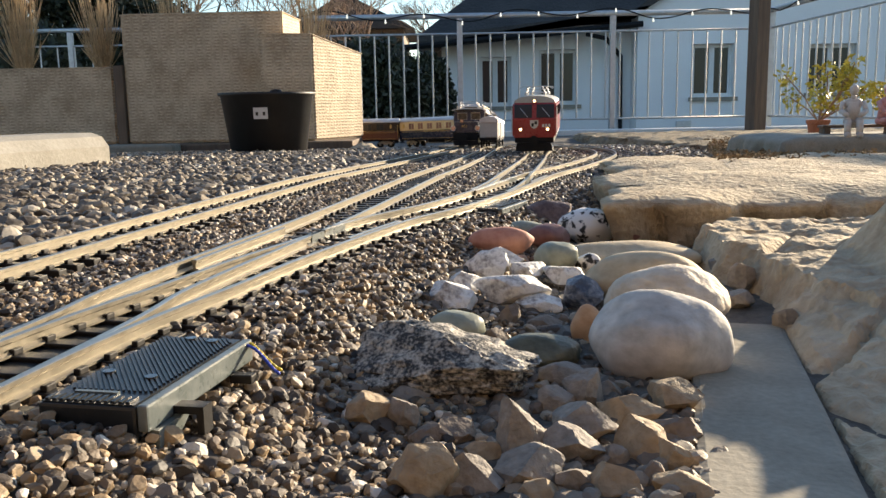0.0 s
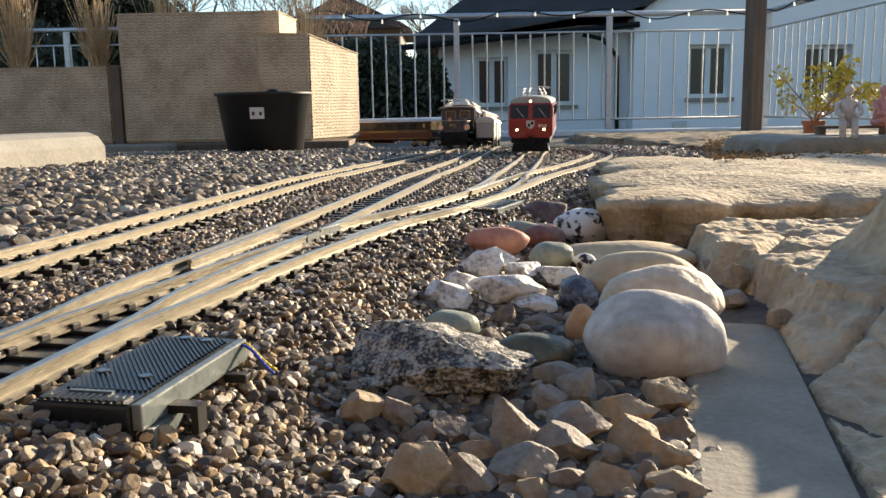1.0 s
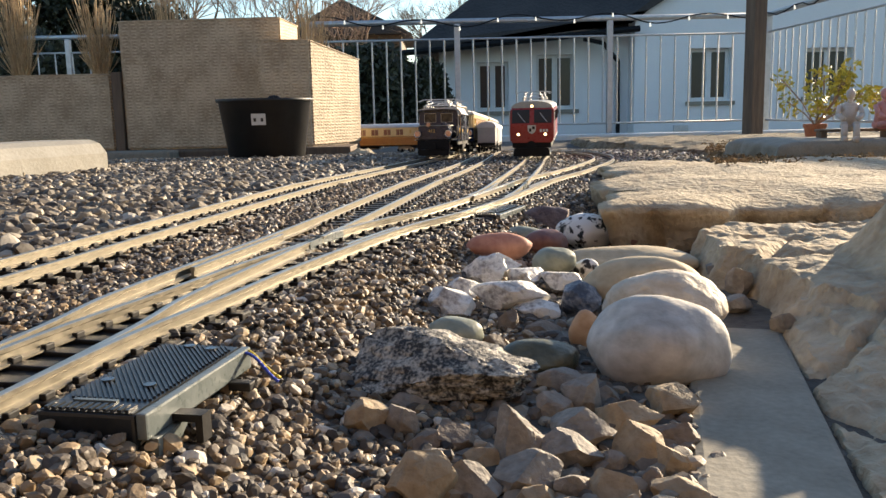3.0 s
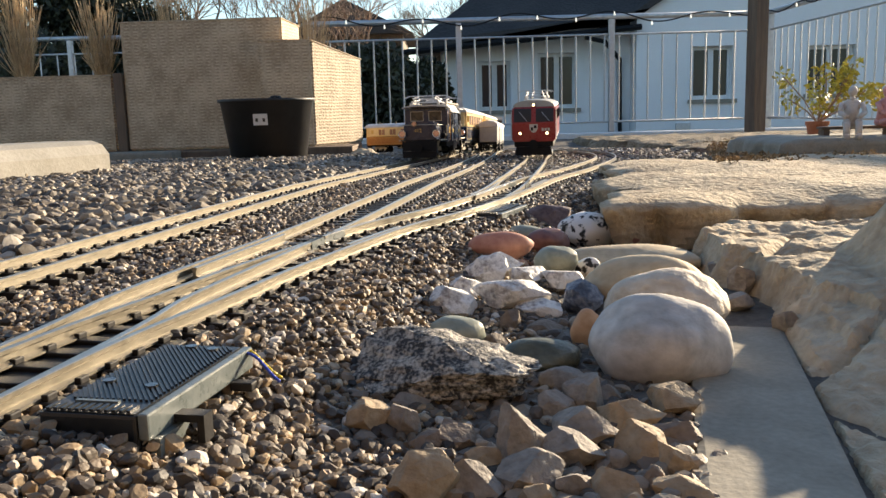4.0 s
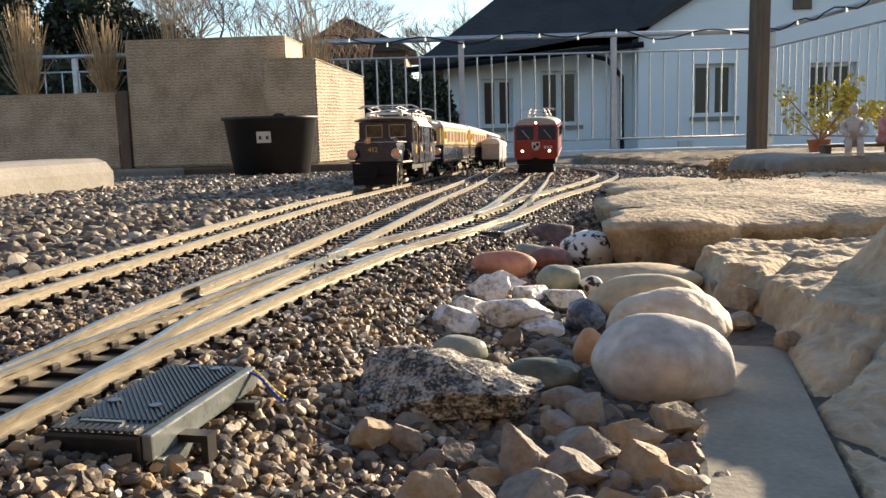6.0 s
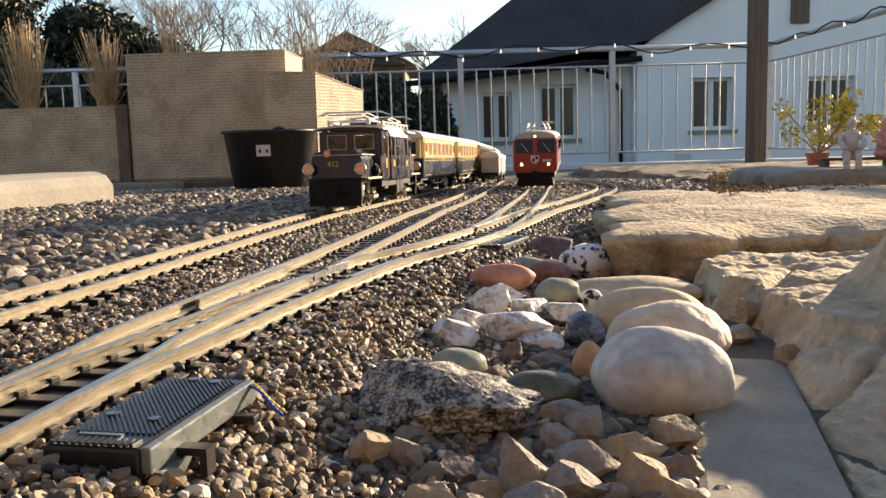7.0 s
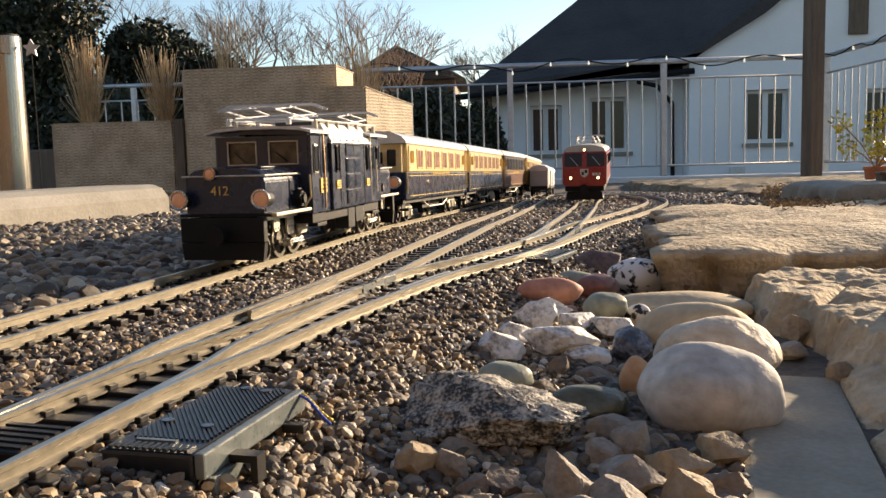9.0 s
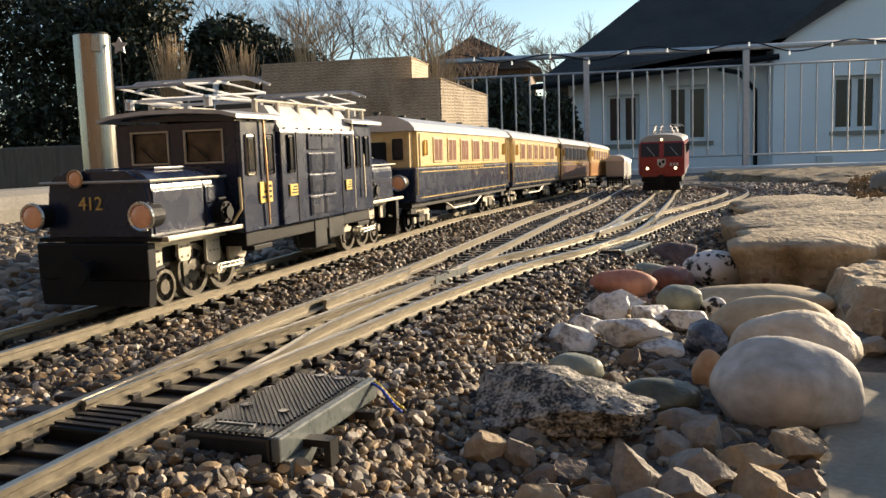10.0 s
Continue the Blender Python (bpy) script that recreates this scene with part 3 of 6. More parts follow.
stone(0.052, 0.339, -0.047, 0.0218, 0.0162, 0.0142, -9, M_SGREY, 0.75, 34, "angular grey-beige crushed stone")
stone(0.060, 0.357, -0.047, 0.0238, 0.0176, 0.0166, -10, M_SGREY, 0.75, 35, "angular grey-beige crushed stone")
stone(0.053, 0.395, -0.047, 0.0153, 0.0114, 0.0125, -8, M_SGREY, 0.75, 36, "angular grey-beige crushed stone")
stone(0.066, 0.399, -0.047, 0.0166, 0.0123, 0.0177, -9, M_SGREY, 0.75, 37, "angular grey-beige crushed stone")
stone(0.081, 0.341, -0.047, 0.0199, 0.0148, 0.0156, -13, M_STANST, 0.75, 38, "angular tan crushed stone")
stone(0.099, 0.358, -0.047, 0.0194, 0.0145, 0.0118, -15, M_SBROWN2, 0.75, 39, "angular brown crushed stone")
stone(0.109, 0.394, -0.047, 0.0219, 0.0163, 0.0142, -15, M_STANST, 0.75, 40, "angular tan crushed stone")
stone(0.085, 0.380, -0.047, 0.0263, 0.0195, 0.0137, -13, M_STANST, 0.75, 41, "angular tan crushed stone")
stone(0.081, 0.418, -0.047, 0.0174, 0.0130, 0.0094, -11, M_SGREY, 0.75, 42, "angular grey-beige crushed stone")
stone(0.091, 0.327, -0.047, 0.0115, 0.0086, 0.0128, -16, M_STANST, 0.75, 43, "angular tan crushed stone")
stone(0.062, 0.308, -0.047, 0.0180, 0.0134, 0.0119, -11, M_STANST, 0.75, 44, "angular tan crushed stone")
stone(-0.009, 0.309, -0.047, 0.0232, 0.0172, 0.0189, 2, M_STANST, 0.75, 45, "angular tan crushed stone")
stone(0.009, 0.315, -0.047, 0.0229, 0.0170, 0.0148, -2, M_SGREY, 0.75, 46, "angular grey-beige crushed stone")
stone(0.032, 0.317, -0.047, 0.0227, 0.0168, 0.0138, -6, M_SGREY, 0.75, 47, "angular grey-beige crushed stone")
stone(0.049, 0.311, -0.047, 0.0131, 0.0098, 0.0101, -9, M_SGREY, 0.75, 48, "angular grey-beige crushed stone")
stone(0.088, 0.305, -0.047, 0.0188, 0.0140, 0.0101, -16, M_STANST, 0.75, 49, "angular tan crushed stone")
stone(-0.008, 0.360, -0.047, 0.0143, 0.0107, 0.0095, 1, M_SBROWN2, 0.75, 50, "angular brown crushed stone")
stone(0.017, 0.343, -0.047, 0.0162, 0.0121, 0.0085, -3, M_STANST, 0.75, 51, "angular tan crushed stone")
stone(0.079, 0.314, -0.047, 0.0112, 0.0084, 0.0099, -14, M_SBROWN2, 0.75, 52, "angular brown crushed stone")
stone(0.033, 0.304, -0.047, 0.0156, 0.0116, 0.0091, -6, M_STANST, 0.75, 53, "angular tan crushed stone")
stone(0.069, 0.334, -0.047, 0.0087, 0.0065, 0.0089, -12, M_SGREY, 0.75, 54, "angular grey-beige crushed stone")
stone(-0.007, 0.563, -0.047, 0.0234, 0.0174, 0.0096, 1, M_SBROWN2, 0.75, 55, "angular brown crushed stone")
stone(0.029, 0.468, -0.047, 0.0150, 0.0112, 0.0118, -4, M_SBROWN2, 0.75, 56, "angular brown crushed stone")
stone(-0.018, 0.409, -0.047, 0.0183, 0.0136, 0.0109, 3, M_SGREY, 0.75, 57, "angular grey-beige crushed stone")
stone(0.227, 0.642, -0.042, 0.0175, 0.0130, 0.0182, -19, M_SGREY, 0.75, 58, "angular grey-beige crushed stone")
stone(0.232, 0.707, -0.042, 0.0167, 0.0125, 0.0121, -18, M_SGREY, 0.75, 59, "angular grey-beige crushed stone")
stone(0.217, 0.531, -0.047, 0.0147, 0.0110, 0.0152, -22, M_SGREY, 0.75, 60, "angular grey-beige crushed stone")
stone(0.207, 0.593, -0.047, 0.0201, 0.0150, 0.0139, -19, M_SGREY, 0.75, 61, "angular grey-beige crushed stone")


def slab_of_rock(name, label, x0, x1, y0, y1, z0, z1, material, seed, amp=0.02, taper=0.03, cells=(60, 44, 14), skew=0.0, slope=0.0):
    """A quarried block: a fine box whose faces are pushed in and out by broken noise, its edges worn."""
    bm = B()
    nx, ny, nz = cells
    vs = {}
    o = Vector((seed * 5.3, seed * 1.7, seed * 2.9))

    def vert(i, j, k):
        if (i, j, k) not in vs:
            u, v, w = i / nx, j / ny, k / nz
            c = Vector((x0 + (x1 - x0) * u + skew * (v - 0.5), y0 + (y1 - y0) * v, z0 + (z1 - z0) * w + slope * v))
            n = Vector((min(1, max(-1, (u - 0.5) * 2)) ** 7, min(1, max(-1, (v - 0.5) * 2)) ** 7, max(0, (w - 0.5) * 2) ** 5))
            big = noise.noise(c * 6 + o)
            crack = abs(noise.noise(c * 11 + o * 2))
            fine = noise.noise(c * 40 + o) + 0.5 * noise.noise(c * 95 + o)
            side = max(abs(n.x), abs(n.y))
            push = Vector((n.x, n.y, 0)) * (amp * big * 1.3 - amp * 1.1 * (0.25 - crack if crack < 0.25 else 0) * 3 + amp * 0.22 * fine - taper * w)
            push.z = (0.35 * amp * big + 0.1 * amp * fine) * w - 0.012 * side ** 2 * w
            vs[(i, j, k)] = bm.verts.new(c + push)
        return vs[(i, j, k)]
    for i in range(nx):
        for j in range(ny):
            bm.faces.new((vert(i, j, nz), vert(i + 1, j, nz), vert(i + 1, j + 1, nz), vert(i, j + 1, nz)))
    for k in range(nz):
        for i in range(nx):
            bm.faces.new((vert(i, 0, k), vert(i + 1, 0, k), vert(i + 1, 0, k + 1), vert(i, 0, k + 1)))
            bm.faces.new((vert(i, ny, k), vert(i, ny, k + 1), vert(i + 1, ny, k + 1), vert(i + 1, ny, k)))
        for j in range(ny):
            bm.faces.new((vert(0, j, k), vert(0, j, k + 1), vert(0, j + 1, k + 1), vert(0, j + 1, k)))
            bm.faces.new((vert(nx, j, k), vert(nx, j + 1, k), vert(nx, j + 1, k + 1), vert(nx, j, k + 1)))
    return solid(name, bm, material, label, "rock", "limestone blocks", smooth=True)


slab_of_rock("limestone_block", "large pale limestone block with a weathered flat top", 0.25, 1.3, 0.87, 1.55, -0.08, 0.012, M_LIME, 1, 0.026, -0.02, (90, 56, 14), 0.12)


def broken_block():
    """The front limestone block: a flat worn top, a steep broken side along the kerb, and an added hump beyond, mostly
    out of view, that shades the kerb.
    """
    edge = [(0.285, 0.1), (0.275, 0.4), (0.262, 0.51), (0.243, 0.6), (0.226, 0.7), (0.236, 0.78), (0.3, 0.88)]
    foot = [(0.105, 0.1), (0.16, 0.3), (0.217, 0.526), (0.236, 0.6), (0.222, 0.7), (0.23, 0.78), (0.29, 0.88)]
    xs, ys = np.concatenate([np.arange(0.09, 0.5, 0.0028), np.arange(0.5, 1.12, 0.02)]), np.arange(0.08, 0.9, 0.0036)
    o = Vector((3.1, 8.2, 1.7))
    verts = []
    for y in ys:
        xe, xf = lerp_at(edge, y), lerp_at(foot, y)
        for x in xs:
            p = Vector((x, y, 0))
            w = 0.018 * noise.noise(p * 16 + o) + 0.007 * noise.noise(p * 48 + o)
            u = (x + w * (1.0 if y < 0.72 else 0.4) - xf) / max(0.012, xe - xf)
            # ledges break the face into courses
            ledge = math.floor(u * 3 + 0.8 * noise.noise(p * 26 + o)) / 3
            v = min(1.0, max(-0.5, 0.55 * u + 0.45 * ledge + 0.26))
            # the hump is added to cast shade on the kerb, short of its near end
            top = -0.011 + 0.056 * step(0.285, 0.345, x) * step(0.43, 0.51, y) * (1 - step(0.61, 0.69, y))
            top -= 0.02 * (1 - step(0.36, 0.5, y))
            z = -0.0405 + (top + 0.0405) * (v if v < 0.8 else 0.8 + 0.2 * math.sin((v - 0.8) / 0.2 * math.pi / 2))
            z += 0.005 * noise.noise(p * 14 + o) + 0.0042 * noise.noise(p * 45 + o) + 0.0022 * noise.noise(p * 120 + o)
            z -= 0.009 * max(0.0, 0.1 - abs(noise.noise(p * 9 + o * 2))) / 0.1
            if y < 0.56:
                z -= 0.03 * (1 - step(xf - 0.007, xf - 0.002, x))
            if y > 0.84:
                z -= 0.05 * step(0.84, 0.89, y)
            verts.append((x, y, z if x < 1.09 else -0.2))
    w = len(xs)
    i = (np.arange(len(ys) - 1)[:, None] * w + np.arange(w - 1)[None, :]).ravel()
    ob = new("limestone_block", fast_mesh("limestone_block", np.array(verts), np.stack([i, i + 1, i + w + 1, i + w], 1), M_LIME, True))
    ob.data.set_sharp_from_angle(angle=radians(38))
    tagged(ob, "broken limestone block with a rough shaded face along the kerb", "rock", "limestone blocks")


broken_block()
slab_of_rock("rockery_bed", "raised rockery bed of earth and dry moss", 0.74, 3.6, 1.52, 6.4, -0.2, 0.006, M_MOSS, 3, 0.04, 0.1, (110, 130, 8), 0.25, -0.1)
slab_of_rock("stone_step", "low grey stone step under the figures", 0.66, 1.6, 1.68, 1.95, -0.03, 0.034, M_KERB, 4, 0.012, 0.01, (60, 24, 10))


def kerb_stone():
    bm = B()
    box(bm, -0.03, 0.03, -0.3, 0.13, -0.06, 0.0, 0.004)
    bmesh.ops.subdivide_edges(bm, edges=bm.edges, cuts=6, use_grid_fill=True)
    for v in bm.verts:
        v.co.x += 0.0012 * noise.noise(v.co * 30 + Vector((3, 0, 0)))
    solid("kerb_stone", bm, M_KERB, "grey concrete garden kerb sunk beside the stones", "kerb", m=pose(0.1555, 0.42, -0.04, 0, 0, -15))


kerb_stone()


# ---- boxes, bucket, slab, tube ----
def weave_mat():
    """Flat woven strips: fine rows across upright ribs, both uneven."""
    m = mat("woven rattan", (0.34, 0.25, 0.155), (0.62, 0.49, 0.33), 9, 0.7, 0, 0.0, 9)
    n, l = m.node_tree.nodes, m.node_tree.links
    b = n["Principled BSDF"]
    ramp = [k for k in n if k.type == "VALTORGB"][0]
    old = ramp.inputs["Fac"].links[0].from_socket
    tc, sep = n.new("ShaderNodeTexCoord"), n.new("ShaderNodeSeparateXYZ")
    l.new(tc.outputs["Object"], sep.inputs[0])

    def math_node(op, a, c=None):
        k = n.new("ShaderNodeMath")
        k.operation = op
        for i, v in enumerate((a, c)):
            if v is None:
                continue
            if isinstance(v, (int, float)):
                k.inputs[i].default_value = v
            else:
                l.new(v, k.inputs[i])
        return k.outputs[0]
    u = math_node("ADD", sep.outputs["X"], sep.outputs["Y"])
    wob = math_node("MULTIPLY", old, 5.0)
    rib = math_node("SINE", math_node("ADD", math_node("MULTIPLY", u, 150.0), wob))
    row = math_node("SINE", math_node("ADD", math_node("MULTIPLY", sep.outputs["Z"], 430.0), math_node("MULTIPLY", wob, 2.0)))
    tot = math_node("ADD", old, math_node("ADD", math_node("MULTIPLY", math_node("MULTIPLY", rib, row), 0.07), math_node("MULTIPLY", row, 0.06)))
    l.new(tot, ramp.inputs["Fac"])
    bp = n.new("ShaderNodeBump")
    bp.inputs["Strength"].default_value, bp.inputs["Distance"].default_value = 0.7, 0.012
    l.new(tot, bp.inputs["Height"])
    l.new(bp.outputs[0], b.inputs["Normal"])
    return m


M_WEAVE = weave_mat()


def woven_box(label, corners, z0, tops):
    """A tall woven garden box on four plan corners with its own height at each."""
    t = thing("woven_box", label, "garden box", group="woven garden boxes")
    bm = B()
    lo = [bm.verts.new((x, y, z0)) for x, y in corners]
    hi = [bm.verts.new((x, y, z)) for (x, y), z in zip(corners, tops)]
    for i in range(4):
        bm.faces.new((lo[i], lo[(i + 1) % 4], hi[(i + 1) % 4], hi[i]))
    bm.faces.new(lo)
    bm.faces.new(hi)
    bmesh.ops.bevel(bm, geom=bm.edges[:], offset=0.008, segments=2, affect="EDGES")
    part("body", bm, M_WEAVE, t)
    bm = B()
    c = Vector((sum(p[0] for p in corners) / 4, sum(p[1] for p in corners) / 4))
    ring = [(c.x + (x - c.x) * 1.004, c.y + (y - c.y) * 1.004) for x, y in corners]
    tube(bm, [(x, y, z - 0.006) for (x, y), z in zip(ring + ring[:1], tops + tops[:1])], 0.003)
    part("rim", bm, M_WEAVE, t)
    return t


woven_box("beige woven garden box with sloping side beside the bucket", [(-0.825, 4.0), (-0.582, 4.0), (-0.392, 4.38), (-0.825, 4.4)], -0.035, [0.457, 0.452, 0.385, 0.40])
woven_box("tall beige woven garden box", [(-1.505, 4.15), (-0.742, 4.15), (-0.7, 4.42), (-1.505, 4.45)], -0.04, [0.567, 0.572, 0.558, 0.567])
woven_box("low long beige woven planter box", [(-2.18, 4.15), (-1.56, 4.15), (-1.56, 4.45), (-2.18, 4.45)], -0.04, [0.325, 0.325, 0.325, 0.325])
bm = B()
box(bm, -1.553, -1.51, 4.14, 4.18, -0.09, 0.33, 0.004)
solid("timber_post", bm, M_WOOD, "short dark timber post between the woven boxes", "post")
bm = B()
box(bm, -1.9, -0.6, 3.98, 4.5, -0.12, -0.042, 0.006)
solid("timber_sleeper", bm, M_WOOD, "dark timber sleeper under the woven boxes", "timber")
bm = B()
box(bm, -0.84, -0.405, 3.93, 4.42, -0.085, -0.037, 0.005)
solid("timber_plank", bm, M_WOOD, "dark plank under the sloping woven box", "timber")
bm = B()
bmesh.ops.create_icosphere(bm, subdivisions=4, radius=1.0)
for v in bm.verts:
    v.co = Vector((v.co.x * 0.07, v.co.y * 0.06, v.co.z * 0.035 * (1 + 0.3 * noise.noise(v.co * 2))))
solid("limestone_lump", bm, M_LIME, "pale limestone lump beside the plank", "stone", smooth=True, m=pose(-0.36, 3.95, -0.085))
bm = B()
box(bm, -1.52, -1.2, 3.82, 3.97, -0.12, -0.036, 0.012)
solid("kerb_stone", bm, M_KERB, "pale kerb stone before the tall woven box", "kerb")


def bucket():
    t = thing("bucket", "black rubber builder's bucket standing on the gravel", "bucket", pose(-0.64, 3.2, -0.085))
    t.scale = (0.9, 0.9, 0.95)
    bm = B()
    prof = [(0.14, 0.0), (0.148, 0.002), (0.186, 0.255), (0.196, 0.257), (0.197, 0.268), (0.186, 0.268), (0.18, 0.25), (0.142, 0.012)]
    rings = [[bm.verts.new((r * math.cos(2 * math.pi * i / 48), r * math.sin(2 * math.pi * i / 48), z)) for i in range(48)] for r, z in prof]
    for a, b in zip(rings[:-1], rings[1:]):
        for i in range(48):
            bm.faces.new((a[i], a[(i + 1) % 48], b[(i + 1) % 48], b[i]))
    bm.faces.new(rings[0][::-1])
    bm.faces.new(rings[-1])
    part("body", bm, M_BUCKET, t, smooth=True)
    bm = B()
    for s in (-1, 1):
        tube(bm, [(s * 0.025, 0.19, 0.262), (s * 0.02, 0.2, 0.278), (0, 0.2, 0.282)], 0.006)
    part("handle", bm, M_BUCKET, t, smooth=True)
    bm = B()
    box(bm, -0.028, 0.028, -0.0015, 0.0015, -0.021, 0.021, 0, pose(0.008, -0.181, 0.19, 8, 0, 0))
    lab = part("label", bm, M_LABEL, t, "white paper label with dark bars")
    bm = B()
    for x in (-0.006, 0.022):
        box(bm, x - 0.005, x + 0.005, -0.0025, 0, -0.008, 0.005, 0, pose(0.0, -0.181, 0.19, 8, 0, 0))
    part("bar", bm, M_PLASTIC, lab)
    return t


bucket()


def concrete_slab():
    bm = B()
    prism(bm, [(-0.12, -0.075), (0.12, -0.075), (0.12, 0.02), (0.1, 0.045), (0.07, 0.055), (-0.07, 0.055), (-0.1, 0.045), (-0.12, 0.02)], 0, -0.95, 0)
    bmesh.ops.bevel(bm, geom=[e for e in bm.edges if abs(e.verts[0].co.x) < 1e-5 and abs(e.verts[1].co.x) < 1e-5], offset=0.022, segments=4, affect="EDGES")
    solid("concrete_block", bm, M_CONC, "long pale concrete block with rounded top lying on gravel", "concrete block", smooth=False, m=pose(-0.965, 2.27, 0.0, 0, 0, 74))


concrete_slab()


def steel_tube():
    t = thing("bollard", "round brushed stainless steel bollard behind the concrete block", "bollard", pose(-1.445, 2.5, -0.06))
    bm = B()
    rod(bm, (0, 0, 0), (0, 0, 0.555), 0.054, 40)
    part("tube", bm, M_STEEL, t, smooth=False)
    bm = B()
    rod(bm, (0, 0, 0.5553), (0, 0, 0.562), 0.05, 40)
    part("cap", bm, M_BLACK, t)
    bm = B()
    box(bm, -0.012, 0.016, -0.059, -0.05, 0.5, 0.552, 0.002, pose(0, 0, 0, 0, 0, 38))
    part("latch", bm, M_STEEL, t)
    star = thing("garden_star", "small pale metal star on a thin stick", "ornament", pose(-1.355, 2.5, -0.06))
    bm = B()
    prism(bm, [((0.027 if i % 2 == 0 else 0.014) * math.sin(math.pi * i / 5), 0.52 + (0.027 if i % 2 == 0 else 0.014) * math.cos(math.pi * i / 5)) for i in range(10)], 1, -0.003, 0.003)
    part("star", bm, M_GALV, star)
    bm = B()
    rod(bm, (0, 0, 0), (0, 0, 0.5), 0.002, 6)
    part("stick", bm, M_BLACK, star)
    return t


steel_tube()


# ---- fence, posts, house ----
def fence(label, p, q, z0, height, posts, spacing=0.124, low=0.12, railr=0.024):
    """A metal balustrade from p to q: posts, hand rail, upper and lower rail and thin upright bars."""
    t = thing("fence", label, "fence", group="balustrade")
    p, q = Vector(p), Vector(q)
    n = int((q - p).length / spacing)
    for k, z, r in (("hand_rail", height, railr), ("upper_rail", height - 0.15, 0.009), ("lower_rail", low, 0.009)):
        bm = B()
        rod(bm, (p.x, p.y, z0 + z), (q.x, q.y, z0 + z), r, 12)
        part(k, bm, M_GALV, t, smooth=True)
    for u in posts:
        c = p.lerp(q, u)
        bm = B()
        box(bm, c.x - 0.024, c.x + 0.024, c.y - 0.024, c.y + 0.024, z0, z0 + height - 0.02, 0.004)
        part("post", bm, M_GALV, t)
    bar = B()
    rod(bar, (0, 0, low), (0, 0, height - 0.15), 0.0075, 6)
    bar = mesh_of("bar", bar, M_GALV)
    for i in range(1, n):
        c = p.lerp(q, i / n)
        ob = new("bar", bar)
        ob.parent = t
        ob.location = (c.x, c.y, z0)
    return t


fence("grey metal balustrade with thin upright bars behind the railway", (-2.2, 7.6), (2.83, 7.6), -0.13, 1.02, (0.217, 0.4726, 0.737, 0.997))
fence("grey metal balustrade along the side of the terrace", (2.86, 7.55), (3.05, 1.2), -0.13, 1.02, (0.003, 0.33, 0.66, 0.99))
bm = B()
box(bm, -0.9, 3.6, 6.95, 7.15, -0.2, -0.088, 0.01)
solid("terrace_edging", bm, M_WHITE, "pale terrace edging before the balustrade", "edging", kind="structure")
bm = B()
box(bm, -0.053, 0.053, -0.053, 0.053, -0.1, 2.6, 0.006)
solid("timber_pillar", bm, M_WOOD, "square brown timber pillar of the terrace roof", "pillar", m=pose(2.32, 6.35, 0.0, 0, 0, 20))


def string_lights():
    t = thing("string_lights", "string of small clear bulbs wound along the hand rail", "string lights")
    pts = []
    for i in range(90):
        x = -2.0 + i * 0.055
        pts.append((x, 7.56 - 0.02 * math.sin(i * 0.7), 0.89 + 0.035 * math.sin(i * 0.42) - 0.02 * math.cos(i * 0.17)))
    pts += [(2.82 - 0.02 * math.sin(i), 7.5 - i * 0.14, 0.9 - 0.05 * math.sin(i * 0.7) ** 2) for i in range(26)]
    bm = B()
    tube(bm, pts, 0.006, 5)
    part("cable", bm, M_BLACK, t)
    for i in range(4, len(pts), 6):
        bm = B()
        x, y, z = pts[i]
        rod(bm, (x, y, z), (x, y - 0.006, z - 0.02), 0.006, 8)
        bmesh.ops.create_icosphere(bm, subdivisions=2, radius=0.0095, matrix=Matrix.Translation((x, y - 0.008, z - 0.026)))
        part("bulb", bm, M_BULB, t, smooth=True)


string_lights()


def window(parent, x, z, w, h, y, sashes=2, frame_col=M_WHITE, reveal=0.16):
    """A window in a wall that faces -y: outer frame set back in its reveal, sashes, panes, sill."""
    bm = B()
    f = 0.07
    for a, b, c, d in ((x, x + w, z, z + f), (x, x + w, z + h - f, z + h), (x, x + f, z + f, z + h - f), (x + w - f, x + w, z + f, z + h - f)):
        box(bm, a, b, y + reveal, y + reveal + 0.06, c, d)
    for k in range(1, sashes):
        u = x + w * k / sashes
        box(bm, u - 0.055, u + 0.055, y + reveal - 0.01, y + reveal + 0.05, z + f, z + h - f)
    win = part("window", bm, frame_col, parent, "white framed window set back in the wall")
    for k in range(sashes):
        a, b = x + f + (w - 2 * f) * k / sashes, x + f + (w - 2 * f) * (k + 1) / sashes
        bm = B()
        box(bm, a, b, y + reveal + 0.03, y + reveal + 0.04, z + f, z + h - f)
        part("pane", bm, M_GLASS, win)
    bm = B()
    box(bm, x - 0.08, x + w + 0.08, y - 0.06, y + reveal, z - 0.09, z - 0.01)
    part("sill", bm, M_KERB, win)


def wall_with_holes(bm, x0, x1, z0, z1, y0, y1, holes):
    """A wall slab along x with rectangular openings (x, z, w, h), butted piece by piece."""
    xs = sorted({x0, x1, *[h[0] for h in holes], *[h[0] + h[2] for h in holes]})
    for a, b in zip(xs[:-1], xs[1:]):
        cut = sorted((h[1], h[1] + h[3]) for h in holes if h[0] < (a + b) / 2 < h[0] + h[2])
        z = z0
        for lo, hi in cut + [(z1, z1)]:
            if lo > z:
                box(bm, a, b, y0, y1, z, lo)
            z = hi


